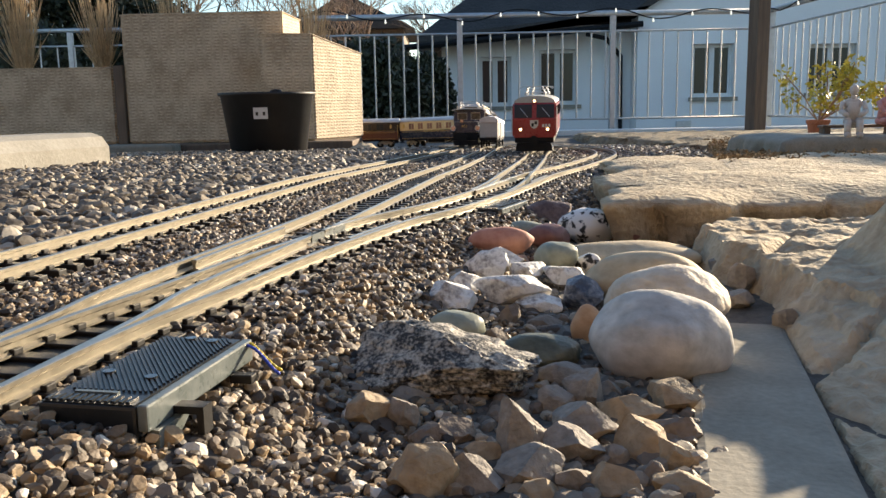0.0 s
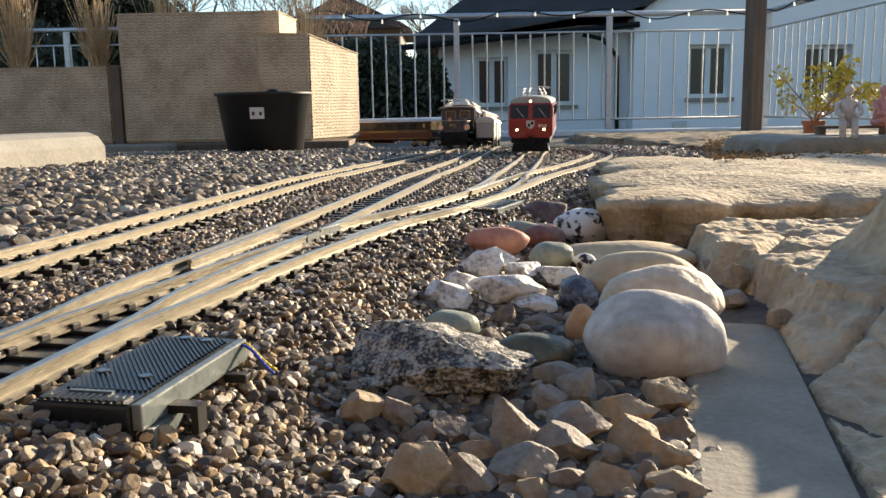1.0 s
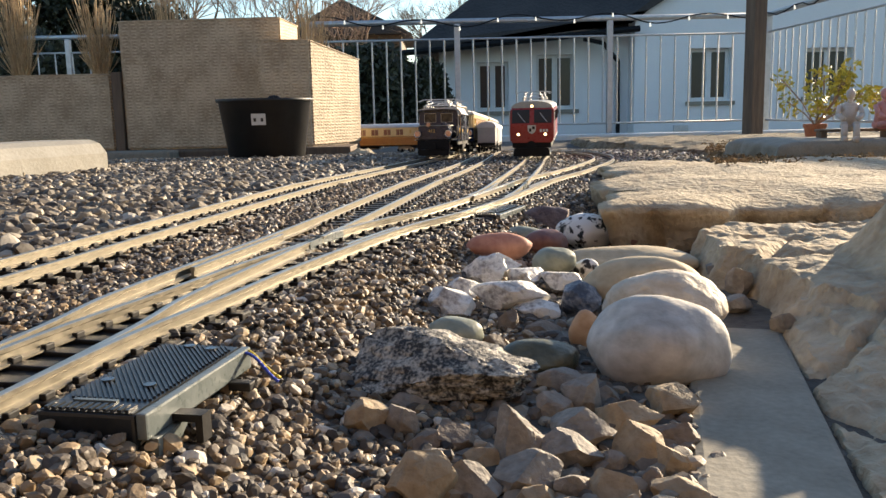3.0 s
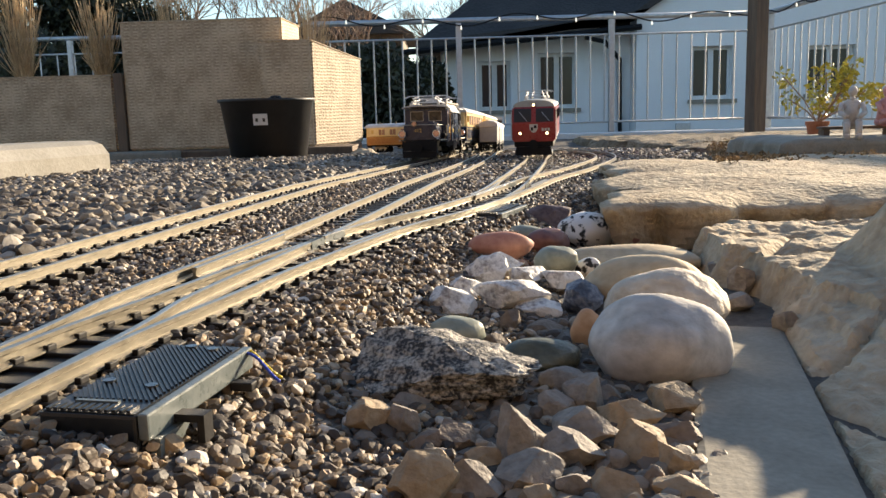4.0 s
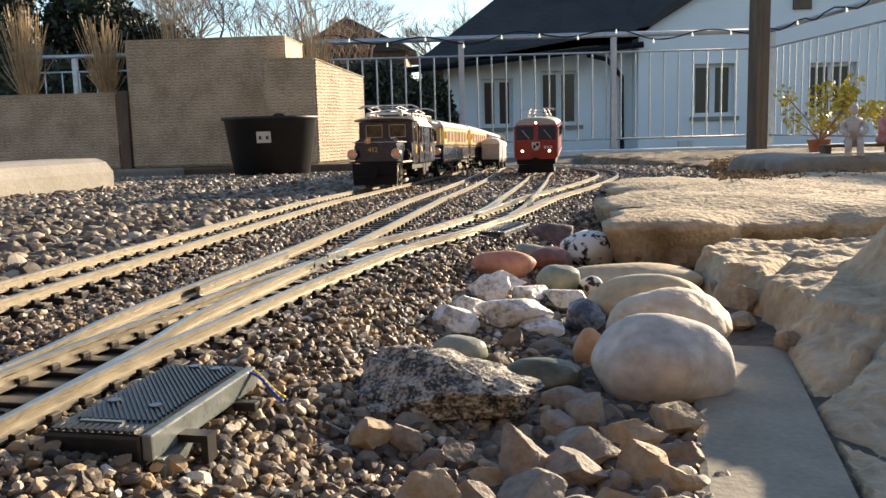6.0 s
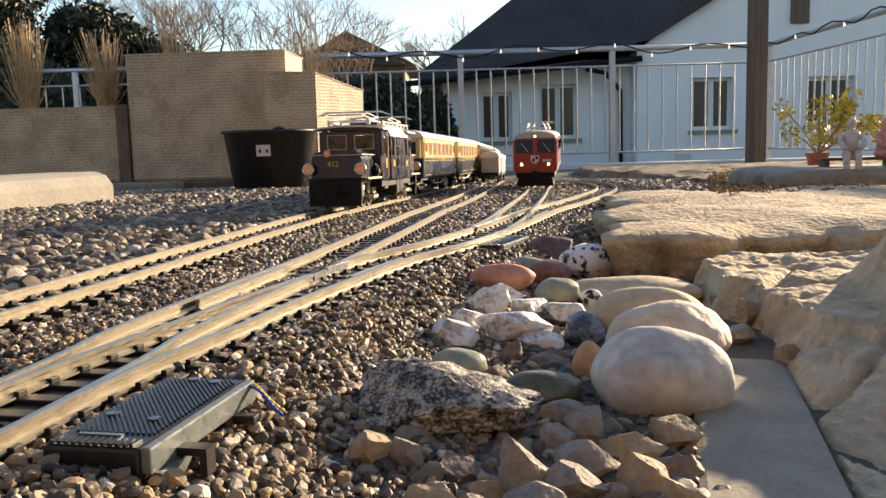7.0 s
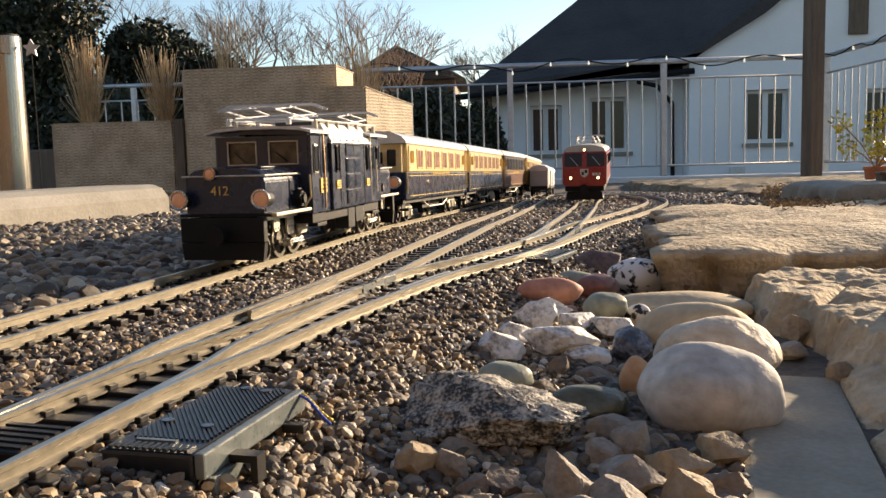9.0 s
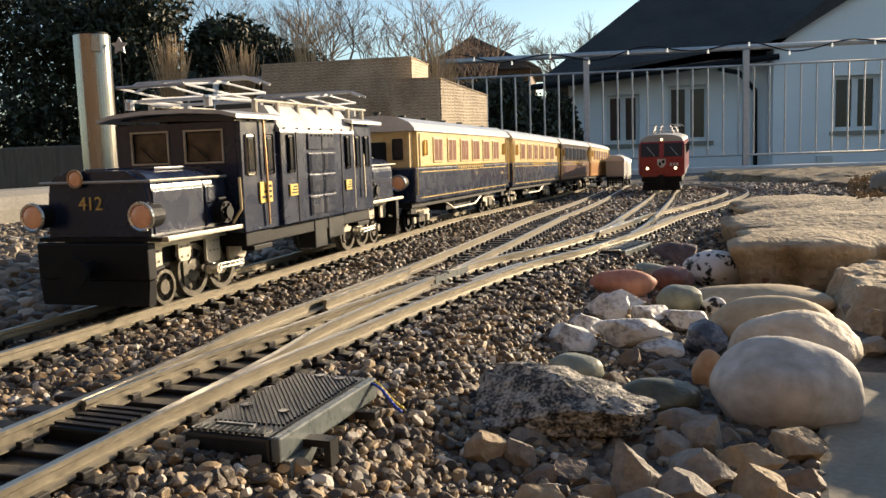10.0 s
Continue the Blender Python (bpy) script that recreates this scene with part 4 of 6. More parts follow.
def house():
    t = thing("house", "white plastered house with a dark tiled roof behind the balustrade", "house")
    holes = [(0.82, 0.14, 0.66, 1.0), (2.05, 0.15, 0.8, 1.12)]
    bm = B()
    wall_with_holes(bm, 0.05, 3.95, -1.2, 1.75, 18.0, 18.3, holes)
    part("wall", bm, M_PLASTER, t)
    gable = [(5.07, 0.25, 0.82, 1.04), (7.4, 0.3, 0.95, 0.95), (7.2, 2.2, 0.9, 1.1)]
    bm = B()
    wall_with_holes(bm, 3.95, 12.0, -1.2, 1.9, 17.4, 17.7, gable[:2])
    part("wall", bm, M_PLASTER, t)
    bm = B()
    prism(bm, [(3.95, 1.9), (12.0, 1.9), (12.0, 5.6), (8.9, 5.6), (5.36, 2.86), (4.19, 2.15)], 1, 17.4, 17.7)
    part("gable", bm, M_PLASTER, t)
    bm = B()
    box(bm, 7.0, 7.36, 17.33, 17.4, 2.3, 3.5, 0.01)
    part("shutter", bm, M_WOOD, t, "closed brown wooden shutters")
    for x0, x1, y0, y1, z1 in ((3.95, 4.05, 17.7, 18.0, 1.9), (0.05, 0.35, 18.3, 24, 1.75), (0.35, 12, 24, 24.3, 1.75), (11.7, 12.0, 17.7, 24.0, 5.2)):
        bm = B()
        box(bm, x0, x1, y0, y1, -1.2, z1)
        part("wall", bm, M_PLASTER, t)
    for h in holes + gable[:2]:
        window(t, h[0], h[1], h[2], h[3], 18.0 if h in holes else 17.4)
    roof = B()
    def sheet(pts, thick=0.16):
        a = [roof.verts.new(p) for p in pts]
        b = [roof.verts.new((p[0], p[1], p[2] - thick)) for p in pts]
        roof.faces.new(a)
        roof.faces.new(b[::-1])
        for i in range(len(pts)):
            roof.faces.new((a[i], b[i], b[(i + 1) % len(pts)], a[(i + 1) % len(pts)]))
    sheet([(-0.45, 17.25, 1.5), (3.85, 17.25, 1.95), (4.19, 17.25, 2.2), (5.36, 17.25, 2.9), (8.9, 17.25, 5.7), (9.2, 21, 6.0), (4.6, 21.0, 5.6)])
    sheet([(-0.45, 17.25, 1.5), (4.6, 21.0, 5.6), (-0.45, 24.8, 1.5)])
    sheet([(4.6, 21.0, 5.6), (9.2, 21, 6.0), (12.4, 21, 6.0), (12.4, 24.8, 2.0), (-0.45, 24.8, 1.5)])
    part("roof", roof, M_ROOF, t)
    bm = B()
    tube(bm, [(2.9, 17.2, 1.5), (3.3, 17.3, 1.42), (3.72, 17.9, 1.1), (3.74, 17.93, -0.5)], 0.045, 8)
    part("downpipe", bm, M_BLACK, t)
    bm = B()
    rod(bm, (-0.7, 17.2, 1.3), (4.0, 17.2, 1.68), 0.06, 8)
    part("gutter", bm, M_BLACK, t)
    bm = B()
    box(bm, 4.75, 5.05, 17.36, 17.4, -0.42, -0.22, 0.01)
    part("vent_grille", bm, M_GALV, t)


house()


def far_house():
    t = thing("house", "small dark-roofed house far behind the garden", "house")
    bm = B()
    box(bm, -5.2, -1.3, 32, 38, -1.3, 3.1)
    part("wall", bm, M_WOOD, t)
    bm = B()
    prism(bm, [(-5.6, 3.0), (-0.9, 3.0), (-3.4, 4.25)], 1, 31.5, 38.5)
    part("roof", bm, M_ROOF, t)


far_house()


def left_railing():
    t = fence("pale metal railing behind the planter", (-4.1, 8.6), (-2.4, 8.6), 0.3, 0.62, (0.01, 0.28, 0.6, 0.9), 0.16, 0.06, 0.02)
    # the wall's dark wood colour stands in for the shade of the hedge
    bm = B()
    box(bm, -9.0, -2.2, 8.5, 8.9, -1.4, 0.3, 0.02)
    solid("garden_wall", bm, M_WOOD, "low garden wall coloured dark for the hedge shade under the pale railing", "wall", kind="structure")


left_railing()


# ---- plants ----
def leaf_cloud(name, centres, n, size, material, parent, seed):
    """Many small leaves about given clump centres (x, y, z, radius), as one mesh."""
    rng = np.random.RandomState(seed)
    c = np.array(centres)
    pick = rng.randint(0, len(c), n)
    d = rng.normal(size=(n, 3))
    d /= np.linalg.norm(d, axis=1)[:, None]
    pos = c[pick, :3] + d * (c[pick, 3] * rng.uniform(0.35, 1.05, n) ** 0.5)[:, None]
    a = rng.normal(size=(n, 3))
    a /= np.linalg.norm(a, axis=1)[:, None]
    b = np.cross(a, rng.normal(size=(n, 3)))
    b /= np.linalg.norm(b, axis=1)[:, None]
    s = size * rng.uniform(0.6, 1.4, n)[:, None]
    v = np.stack([pos - a * s, pos + b * s * 0.45, pos + a * s, pos - b * s * 0.45], 1).reshape(-1, 3)
    f = np.arange(4 * n).reshape(-1, 4)
    ob = new(name, fast_mesh(name, v, f, material))
    ob.parent = parent
    return ob


def evergreen(label, x, y, z0, w, h, seed):
    rng = random.Random(seed)
    t = thing("evergreen_bush", label, "bush", pose(x, y, z0), "evergreens")
    bm = B()
    rod(bm, (0, 0, 0), (0, 0, h * 0.8), 0.12, 8, 0.04)
    part("trunk", bm, M_BARK, t)
    cl = []
    for _ in range(46):
        u = rng.uniform(0.02, 1)
        r = w * 0.5 * (1 - 0.55 * u ** 2) * rng.uniform(0.3, 1)
        an = rng.uniform(0, 2 * math.pi)
        cl.append((r * math.cos(an), r * math.sin(an), h * u * 0.9, rng.uniform(0.17, 0.28) * w))
    leaf_cloud("crown", cl, 30000, 0.05, M_HEDGE, t, seed)


evergreen("dark green clipped evergreen bush", -5.4, 13.4, -1.2, 1.8, 3.65, 2)
evergreen("dark green clipped evergreen bush", -4.55, 13.6, -1.2, 1.8, 3.35, 3)
evergreen("dark green clipped evergreen bush", -3.9, 14.0, -1.2, 1.3, 2.75, 4)
evergreen("tall dark green conifer hedge", -9.4, 12.6, -1.2, 3.4, 4.9, 5)
evergreen("tall dark green conifer hedge", -7.4, 12.6, -1.2, 2.6, 4.5, 1)
evergreen("tall dark green conifer hedge", -6.45, 12.6, -1.2, 2.2, 4.3, 6)
evergreen("low dark green conifer hedge", -5.2, 11.2, -1.2, 2.4, 2.3, 7)
evergreen("dark green shrub beyond the balustrade", -1.6, 15.0, -1.2, 2.4, 2.3, 8)
evergreen("dark green shrub beyond the balustrade", -0.6, 15.4, -1.2, 1.7, 2.1, 9)
evergreen("dark green shrub beyond the balustrade", -3.0, 15.2, -1.2, 2.0, 2.1, 10)
evergreen("dark green shrub close behind the balustrade", -0.85, 11.4, -1.2, 1.5, 2.1, 17)
evergreen("dark green shrub close behind the balustrade", -0.35, 13.0, -1.2, 1.2, 2.2, 18)


def bare_tree(label, x, y, z0, h, seed, material=None, spread=0.85, trunk=0.13, depth=6):
    rng = random.Random(seed)
    t = thing("bare_tree", label, "tree", pose(x, y, z0), "bare trees")
    tr, br = B(), B()
    def grow(p, d, ln, r, k):
        steps = 3
        for _ in range(steps):
            q = p + d * ln / steps
            rod(tr if k < 2 else br, p, q, r, 5 if k < 3 else 3, r * 0.93)
            p, r = q, r * 0.93
            d = (d + Vector((rng.uniform(-1, 1), rng.uniform(-1, 1), rng.uniform(-0.5, 0.9))) * 0.16).normalized()
        if k >= depth:
            return
        for _ in range(3 if k < depth - 1 else 4):
            e = (d + Vector((rng.uniform(-1, 1), rng.uniform(-1, 1), rng.uniform(-0.35, 0.7))) * spread).normalized()
            grow(p, e, ln * rng.uniform(0.62, 0.85), r * 0.7, k + 1)
    grow(Vector((0, 0, 0)), Vector((rng.uniform(-0.1, 0.1), 0, 1)), h * 0.28, trunk, 0)
    part("trunk", tr, material or M_BARK, t)
    part("twig", br, material or M_BARK, t)


bare_tree("leafless grey-brown tree with fine twigs", -6.5, 26.0, -1.0, 6.6, 11)
bare_tree("leafless tan-twigged tree beside the far house", -4.0, 26.0, -1.0, 6.2, 12, M_TWIG)
bare_tree("leafless tan-twigged tree beside the far house", -2.4, 27.0, -1.0, 5.6, 16, M_TWIG)
bare_tree("leafless tan-twigged tree above the hedge", -8.3, 25.0, -1.0, 6.0, 13, M_TWIG)
bare_tree("small leafless tree behind the roof", 1.1, 30.0, -1.0, 6.2, 14)
bare_tree("leafless grey-brown tree with fine twigs", -12.0, 24.0, -1.0, 7.5, 15)


def dry_grass(label, x, y, z, h, w, n, seed):
    rng = random.Random(seed)
    bm = B()
    for _ in range(n):
        a, r = rng.uniform(0, 6.28), w * math.sqrt(rng.random()) * 0.35
        p = Vector((r * math.cos(a), r * math.sin(a), 0))
        top = p * rng.uniform(1.2, 3.4) + Vector((rng.uniform(-0.05, 0.05), rng.uniform(-0.05, 0.05), h * rng.uniform(0.25, 1.08)))
        mid = p.lerp(top, 0.5) + Vector((rng.uniform(-0.015, 0.015), rng.uniform(-0.015, 0.015), 0))
        tube(bm, [p, mid, top], 0.0013, 3)
    solid("dry_grass", bm, M_TAN, label, "ornamental grass", "dry ornamental grasses", m=pose(x, y, z))


for i, (gx, gh) in enumerate(((-2.05, 0.42), (-1.66, 0.36))):
    dry_grass("tuft of dry straw-coloured ornamental grass in the planter", gx, 4.3, 0.32, gh, 0.1, 260, 20 + i)
dry_grass("tuft of dry straw-coloured ornamental grass behind the tall box", -1.5, 4.95, 0.3, 0.62, 0.16, 180, 30)
dry_grass("tuft of dry straw-coloured ornamental grass behind the boxes", -0.74, 5.0, 0.3, 0.55, 0.14, 150, 31)
dry_grass("tuft of dry straw-coloured ornamental grass behind the boxes", -0.78, 5.2, 0.3, 0.45, 0.2, 120, 32)
bm = B()
box(bm, -1.7, -0.66, 4.7, 5.5, -0.14, 0.3, 0.01)
solid("planter", bm, M_WOOD, "dark timber planter behind the woven boxes", "planter")


def potted_plant(label, x, y, z, h, seed, leaves):
    rng = random.Random(seed)
    t = thing("potted_plant", label, "potted plant", pose(x, y, z), "potted plants")
    bm = B()
    rod(bm, (0, 0, 0), (0, 0, 0.045), 0.019, 20, 0.027)
    rod(bm, (0, 0, 0.0452), (0, 0, 0.055), 0.03, 20)
    part("pot", bm, M_TERRA, t)
    bm = B()
    cl = []
    for _ in range(12):
        p = Vector((0, 0, 0.05))
        q = Vector((rng.uniform(-0.09, 0.09), rng.uniform(-0.08, 0.08), h * rng.uniform(0.45, 1.0)))
        tube(bm, [p, p.lerp(q, 0.5) + Vector((0.01, 0, 0)), q], 0.0018, 4)
        cl += [(q.x, q.y, q.z, 0.025), (q.x * 0.8, q.y * 0.8, q.z * 0.85, 0.025)]
    part("stem", bm, M_TWIG, t)
    leaf_cloud("leaves", cl, leaves, 0.0085, M_LEAF, t, seed)


potted_plant("yellow-green leafy plant in a terracotta pot", 0.985, 2.25, 0.0, 0.21, 41, 700)
potted_plant("small yellow-leaved plant in a terracotta pot", 1.22, 2.3, 0.0, 0.16, 42, 420)


def thyme():
    rng = random.Random(77)
    cl = []
    for _ in range(3200):
        y = rng.uniform(1.3, 3.6)
        x = rng.uniform(lerp_at(EDGE, y) + 0.24, 0.9 + 0.35 * y)
        z = 0.012 if y < 1.55 else 0.008 - 0.1 * (y - 1.52) / 4.88
        cl.append((x, y, z - 0.003, rng.uniform(0.004, 0.008)))
    ob = leaf_cloud("dry_thyme", cl, 30000, 0.0045, M_STRAW, None, 5)
    tagged(ob, "flat mats of dry brown thyme on the rockery", "ground cover", kind="stuff")


M_STRAW = mat("dry thyme", (0.2, 0.13, 0.06), (0.42, 0.3, 0.17), 20, 0.9, 0, 0.1, island=0.4)
thyme()


def seated_figure(label, x, y, z, yaw, coat, seed):
    """A seated garden figurine as one plain mesh."""
    bm = B()
    for c, r in (((0, 0.004, 0.062), (0.017, 0.011, 0.014)), ((0, -0.001, 0.09), (0.0088, 0.0095, 0.0115)), ((0, 0.008, 0.027), (0.017, 0.017, 0.011))):
        bmesh.ops.create_icosphere(bm, subdivisions=3, radius=1.0, matrix=Matrix.Translation(c) @ Matrix.Diagonal((*r, 1)))
    rod(bm, (0, 0.007, 0.025), (0, 0.003, 0.068), 0.0155, 14, 0.0125)
    rod(bm, (0, 0.002, 0.066), (0, 0, 0.082), 0.005, 10)
    for s in (-1, 1):
        tube(bm, [(s * 0.01, 0.0, 0.028), (s * 0.011, -0.03, 0.03), (s * 0.011, -0.034, 0.002), (s * 0.011, -0.045, 0.001)], 0.0065, 8)
        tube(bm, [(s * 0.019, 0.004, 0.066), (s * 0.023, -0.012, 0.048), (s * 0.012, -0.028, 0.04)], 0.005, 8)
    solid("figurine", bm, coat, label, "figurine", "seated figurines", smooth=True, m=pose(x, y, z, 0, 0, yaw))


M_FIGA = mat("pale painted figure", (0.45, 0.4, 0.36), (0.6, 0.55, 0.5), 60, 0.6, 0, 0.1)
M_FIGB = mat("pinkish painted figure", (0.45, 0.2, 0.2), (0.58, 0.32, 0.3), 60, 0.6, 0, 0.1)
seated_figure("pale painted seated garden figurine on the stone step", 0.83, 1.74, 0.033, -20, M_FIGA, 1)
seated_figure("pinkish painted seated garden figurine on the stone step", 0.915, 1.77, 0.033, 15, M_FIGB, 2)
bm = B()
box(bm, -0.075, 0.075, -0.018, 0.018, 0.014, 0.02, 0.002)
for bx in (-0.065, 0.065):
    box(bm, bx - 0.006, bx + 0.006, -0.016, 0.016, 0, 0.014)
solid("toy_bench", bm, M_WOOD, "small dark wooden bench under the figurines", "bench", m=pose(0.865, 1.79, 0.033, 0, 0, -5))


# ---- trains: x across, y towards the front, z up from the rail tops ----
def wheelset(parent, y, r, x=0.0262, spokes=9, width=0.005, material=None, pin=0.0):
    bm = B()
    for s in (-1, 1):
        rod(bm, (s * x - width / 2, 0, 0), (s * x + width / 2, 0, 0), r * 0.42, 14)
        for i in range(24):
            a, b = 2 * math.pi * i / 24, 2 * math.pi * (i + 1) / 24
            prism(bm, [(r * math.cos(a), r * math.sin(a)), (r * math.cos(b), r * math.sin(b)), (r * 0.8 * math.cos(b), r * 0.8 * math.sin(b)), (r * 0.8 * math.cos(a), r * 0.8 * math.sin(a))], 0, s * x - width / 2, s * x + width / 2)
        rod(bm, (s * (x - width / 2 - 0.001), 0, 0), (s * (x - width / 2), 0, 0), r * 1.1, 24)
        for i in range(spokes):
            a = 2 * math.pi * i / spokes
            rod(bm, (s * x, 0, 0), (s * x, r * 0.84 * math.cos(a), r * 0.84 * math.sin(a)), r * 0.07, 4)
        if pin:
            rod(bm, (s * x, pin, 0), (s * (x + 0.006), pin, 0), 0.003, 8)
            prism(bm, [(-r * 0.75, -r * 0.4), (-r * 0.45, -r * 0.55), (-r * 0.45, r * 0.55), (-r * 0.75, r * 0.4)], 0, s * (x + width / 2) - 0.0015, s * (x + width / 2) + 0.001)
    rod(bm, (-x, 0, 0), (x, 0, 0), r * 0.16, 8)
    ob = part("wheelset", bm, material or M_FRAME, parent)
    ob.location = (0, y, r)
    return ob


def pantograph(parent, y, z, s, w=0.04):
    """A folded pantograph: base frame, four arms and a contact bow on insulators."""
    base = B()
    for x in (-w * 0.75, w * 0.75):
        rod(base, (x, y - 0.045, z), (x, y + 0.045, z), 0.0015, 6)
        for u in (-0.04, 0.04):
            rod(base, (x, y + u, z - 0.007), (x, y + u, z), 0.0035, 8)
    for u in (-0.03, 0.03):
        rod(base, (-w * 0.75, y + u, z), (w * 0.75, y + u, z), 0.0015, 6)
    pan = part("pantograph", base, M_SILVER, parent, "folded silver pantograph")
    for x in (-w * 0.7, w * 0.7):
        for k in (s, -s):
            bm = B()
            tube(bm, [(x, y - k * 0.028, z + 0.002), (x * 0.9, y + k * 0.062, z + 0.009), (x * 0.75, y - k * 0.01, z + 0.015)], 0.001, 6)
            part("arm", bm, M_SILVER, pan)
    for k in (-1, 1):
        bm = B()
        rod(bm, (-w * 0.63, y + k * 0.062, z + 0.009), (w * 0.63, y + k * 0.062, z + 0.009), 0.0013, 6)
        part("cross_arm", bm, M_SILVER, pan)
    for u in (-0.008, 0.008):
        bow = B()
        tube(bow, [(-w * 1.35, y + u, z + 0.011), (-w * 1.05, y + u, z + 0.017), (w * 1.05, y + u, z + 0.017), (w * 1.35, y + u, z + 0.011)], 0.0013, 6)
        part("contact_bow", bow, M_SILVER, pan)


def hand_rail(parent, pts, material, r=0.0013):
    bm = B()
    tube(bm, pts, r, 6)
    part("handrail", bm, material, parent)


def lettering(text, size, parent, m, material):
    cu = bpy.data.curves.new("number", "FONT")
    cu.body, cu.size, cu.extrude, cu.align_x = text, size, 0.0006, "CENTER"
    tmp = bpy.data.objects.new("number", cu)
    me = bpy.data.meshes.new_from_object(tmp)
    bpy.data.objects.remove(tmp)
    me.materials.append(material)
    ob = new("number", me)
    ob.parent, ob.matrix_basis = parent, m
    return ob


def head_lamp(parent, x, y, z, r, glow, rim):
    bm = B()
    rod(bm, (x, y - 0.016, z), (x, y, z), r * 0.9, 20, r)
    lamp = part("headlamp", bm, M_BLACK, parent, "round lamp in a brass ring", smooth=False)
    bm = B()
    for i in range(24):
        a, b = 2 * math.pi * i / 24, 2 * math.pi * (i + 1) / 24
        rod(bm, (x + r * math.cos(a), y, z + r * math.sin(a)), (x + r * math.cos(b), y, z + r * math.sin(b)), r * 0.14, 5)
    part("ring", bm, rim, lamp)
    bm = B()
    bmesh.ops.create_uvsphere(bm, u_segments=16, v_segments=8, radius=1.0, matrix=Matrix.Translation((x, y - 0.0005, z)) @ Matrix.Diagonal((r * 0.88, r * 0.3, r * 0.88, 1)))
    part("lens", bm, glow, lamp, smooth=True)


LOCO_WHEELS, LOCO_RODS, COACH_WHEELS = [], [], []


def croc():
    """The dark blue articulated electric locomotive: bonnet, middle body, bonnet."""
    t = thing("locomotive", "dark blue model electric locomotive with long bonnets and silver roof", "model locomotive")
    W = 0.058
    for s in (1, -1):
        bm = B()
        half = [(0.043, 0.053), (0.043, 0.0855), (0.0422, 0.0895), (0.0402, 0.093), (0.037, 0.0957), (0.0325, 0.0976), (0.026, 0.0986), (0.013, 0.0992)]
        for ya, yb in ((0.139, 0.1692), (0.1708, 0.236)):
            prism(bm, half + [(-x, z) for x, z in half[::-1]], 1, s * ya, s * yb)
        bmesh.ops.bevel(bm, geom=[e for e in bm.edges if all(abs(abs(v.co.y) - 0.236) < 1e-5 and v.co.z > 0.06 for v in e.verts)], offset=0.003, segments=3, affect="EDGES")
        hood = part("bonnet", bm, M_NAVY, t, smooth=True)
        hood.data.set_sharp_from_angle(angle=radians(32))
        for yy in (0.17,):
            bm = B()
            tube(bm, [(-0.0425, s * yy, 0.056), (-0.0425, s * yy, 0.087), (-0.036, s * yy, 0.0955), (-0.025, s * yy, 0.0983), (0.025, s * yy, 0.0983), (0.036, s * yy, 0.0955), (0.0425, s * yy, 0.087), (0.0425, s * yy, 0.056)], 0.0008, 5)
            part("seam", bm, M_BLACK, hood)
        for x in (-1, 1):
            hand_rail(hood, [(x * 0.0455, s * 0.142, 0.0915), (x * 0.0455, s * 0.2385, 0.0915), (0, s * 0.2395, 0.0915)], M_FRAME, 0.0011)
            for ya, yb in ((0.144, 0.1685), (0.1725, 0.233)):
                bm = B()
                box(bm, x * 0.0433 - 0.0006, x * 0.0433 + 0.0006, min(s * ya, s * yb), max(s * ya, s * yb), 0.0545, 0.0845, 0.0004)
                part("hood_panel", bm, M_NAVY, hood)
            bm = B()
            for i in range(7):
                box(bm, x * 0.0438 - 0.0008, x * 0.0438 + 0.0008, min(s * 0.148, s * 0.166), max(s * 0.148, s * 0.166), 0.0738 + i * 0.0016, 0.0746 + i * 0.0016)
            for i in range(6):
                box(bm, x * 0.0438 - 0.0008, x * 0.0438 + 0.0008, min(s * (0.168 - i * 0.0012), s * (0.1674 - i * 0.0012)), max(s * (0.168 - i * 0.0012), s * (0.1674 - i * 0.0012)), 0.056, 0.072)
            part("louvre", bm, M_FRAME if s < 0 else M_NAVY, hood)
            bm = B()
            rod(bm, (x * 0.0431, s * 0.155, 0.064), (x * 0.053, s * 0.155, 0.064), 0.0085, 18)
            rod(bm, (x * 0.0532, s * 0.155, 0.064), (x * 0.056, s * 0.155, 0.064), 0.005, 12)
            for i in range(6):
                by, bz = s * 0.155 + 0.0068 * math.cos(i * 1.047), 0.064 + 0.0068 * math.sin(i * 1.047)
                rod(bm, (x * 0.053, by, bz), (x * 0.0543, by, bz), 0.0011, 6)
            tube(bm, [(x * 0.047, s * 0.147, 0.07), (x * 0.049, s * 0.15, 0.0745), (x * 0.049, s * 0.16, 0.0745)], 0.0012, 6)
            part("blower", bm, M_BLACK, hood, "black round blower housing")
        bm = B()
        box(bm, -0.03, -0.012, s * 0.19 - 0.02, s * 0.19 + 0.02, 0.0987, 0.1005, 0.0005)
        box(bm, 0.012, 0.03, s * 0.19 - 0.02, s * 0.19 + 0.02, 0.0987, 0.1005, 0.0005)
        part("hatch", bm, M_NAVY, hood)
        bm = B()
        box(bm, -0.0505, 0.0505, min(s * 0.135, s * 0.238), max(s * 0.135, s * 0.238), 0.0497, 0.0527)
        part("running_plate", bm, M_BLACK, t)
        for x in (-1, 1):
            bm = B()
            box(bm, x * 0.0535 - 0.0028, x * 0.0535 + 0.0028, min(s * 0.135, s * 0.236), max(s * 0.135, s * 0.236), 0.0497, 0.053, 0.0006)
            part("running_board", bm, M_FRAME, t, "beige running board edge")
        bm = B()
        box(bm, -0.046, 0.046, min(s * 0.237, s * 0.246), max(s * 0.237, s * 0.246), 0.024, 0.0493, 0.001)
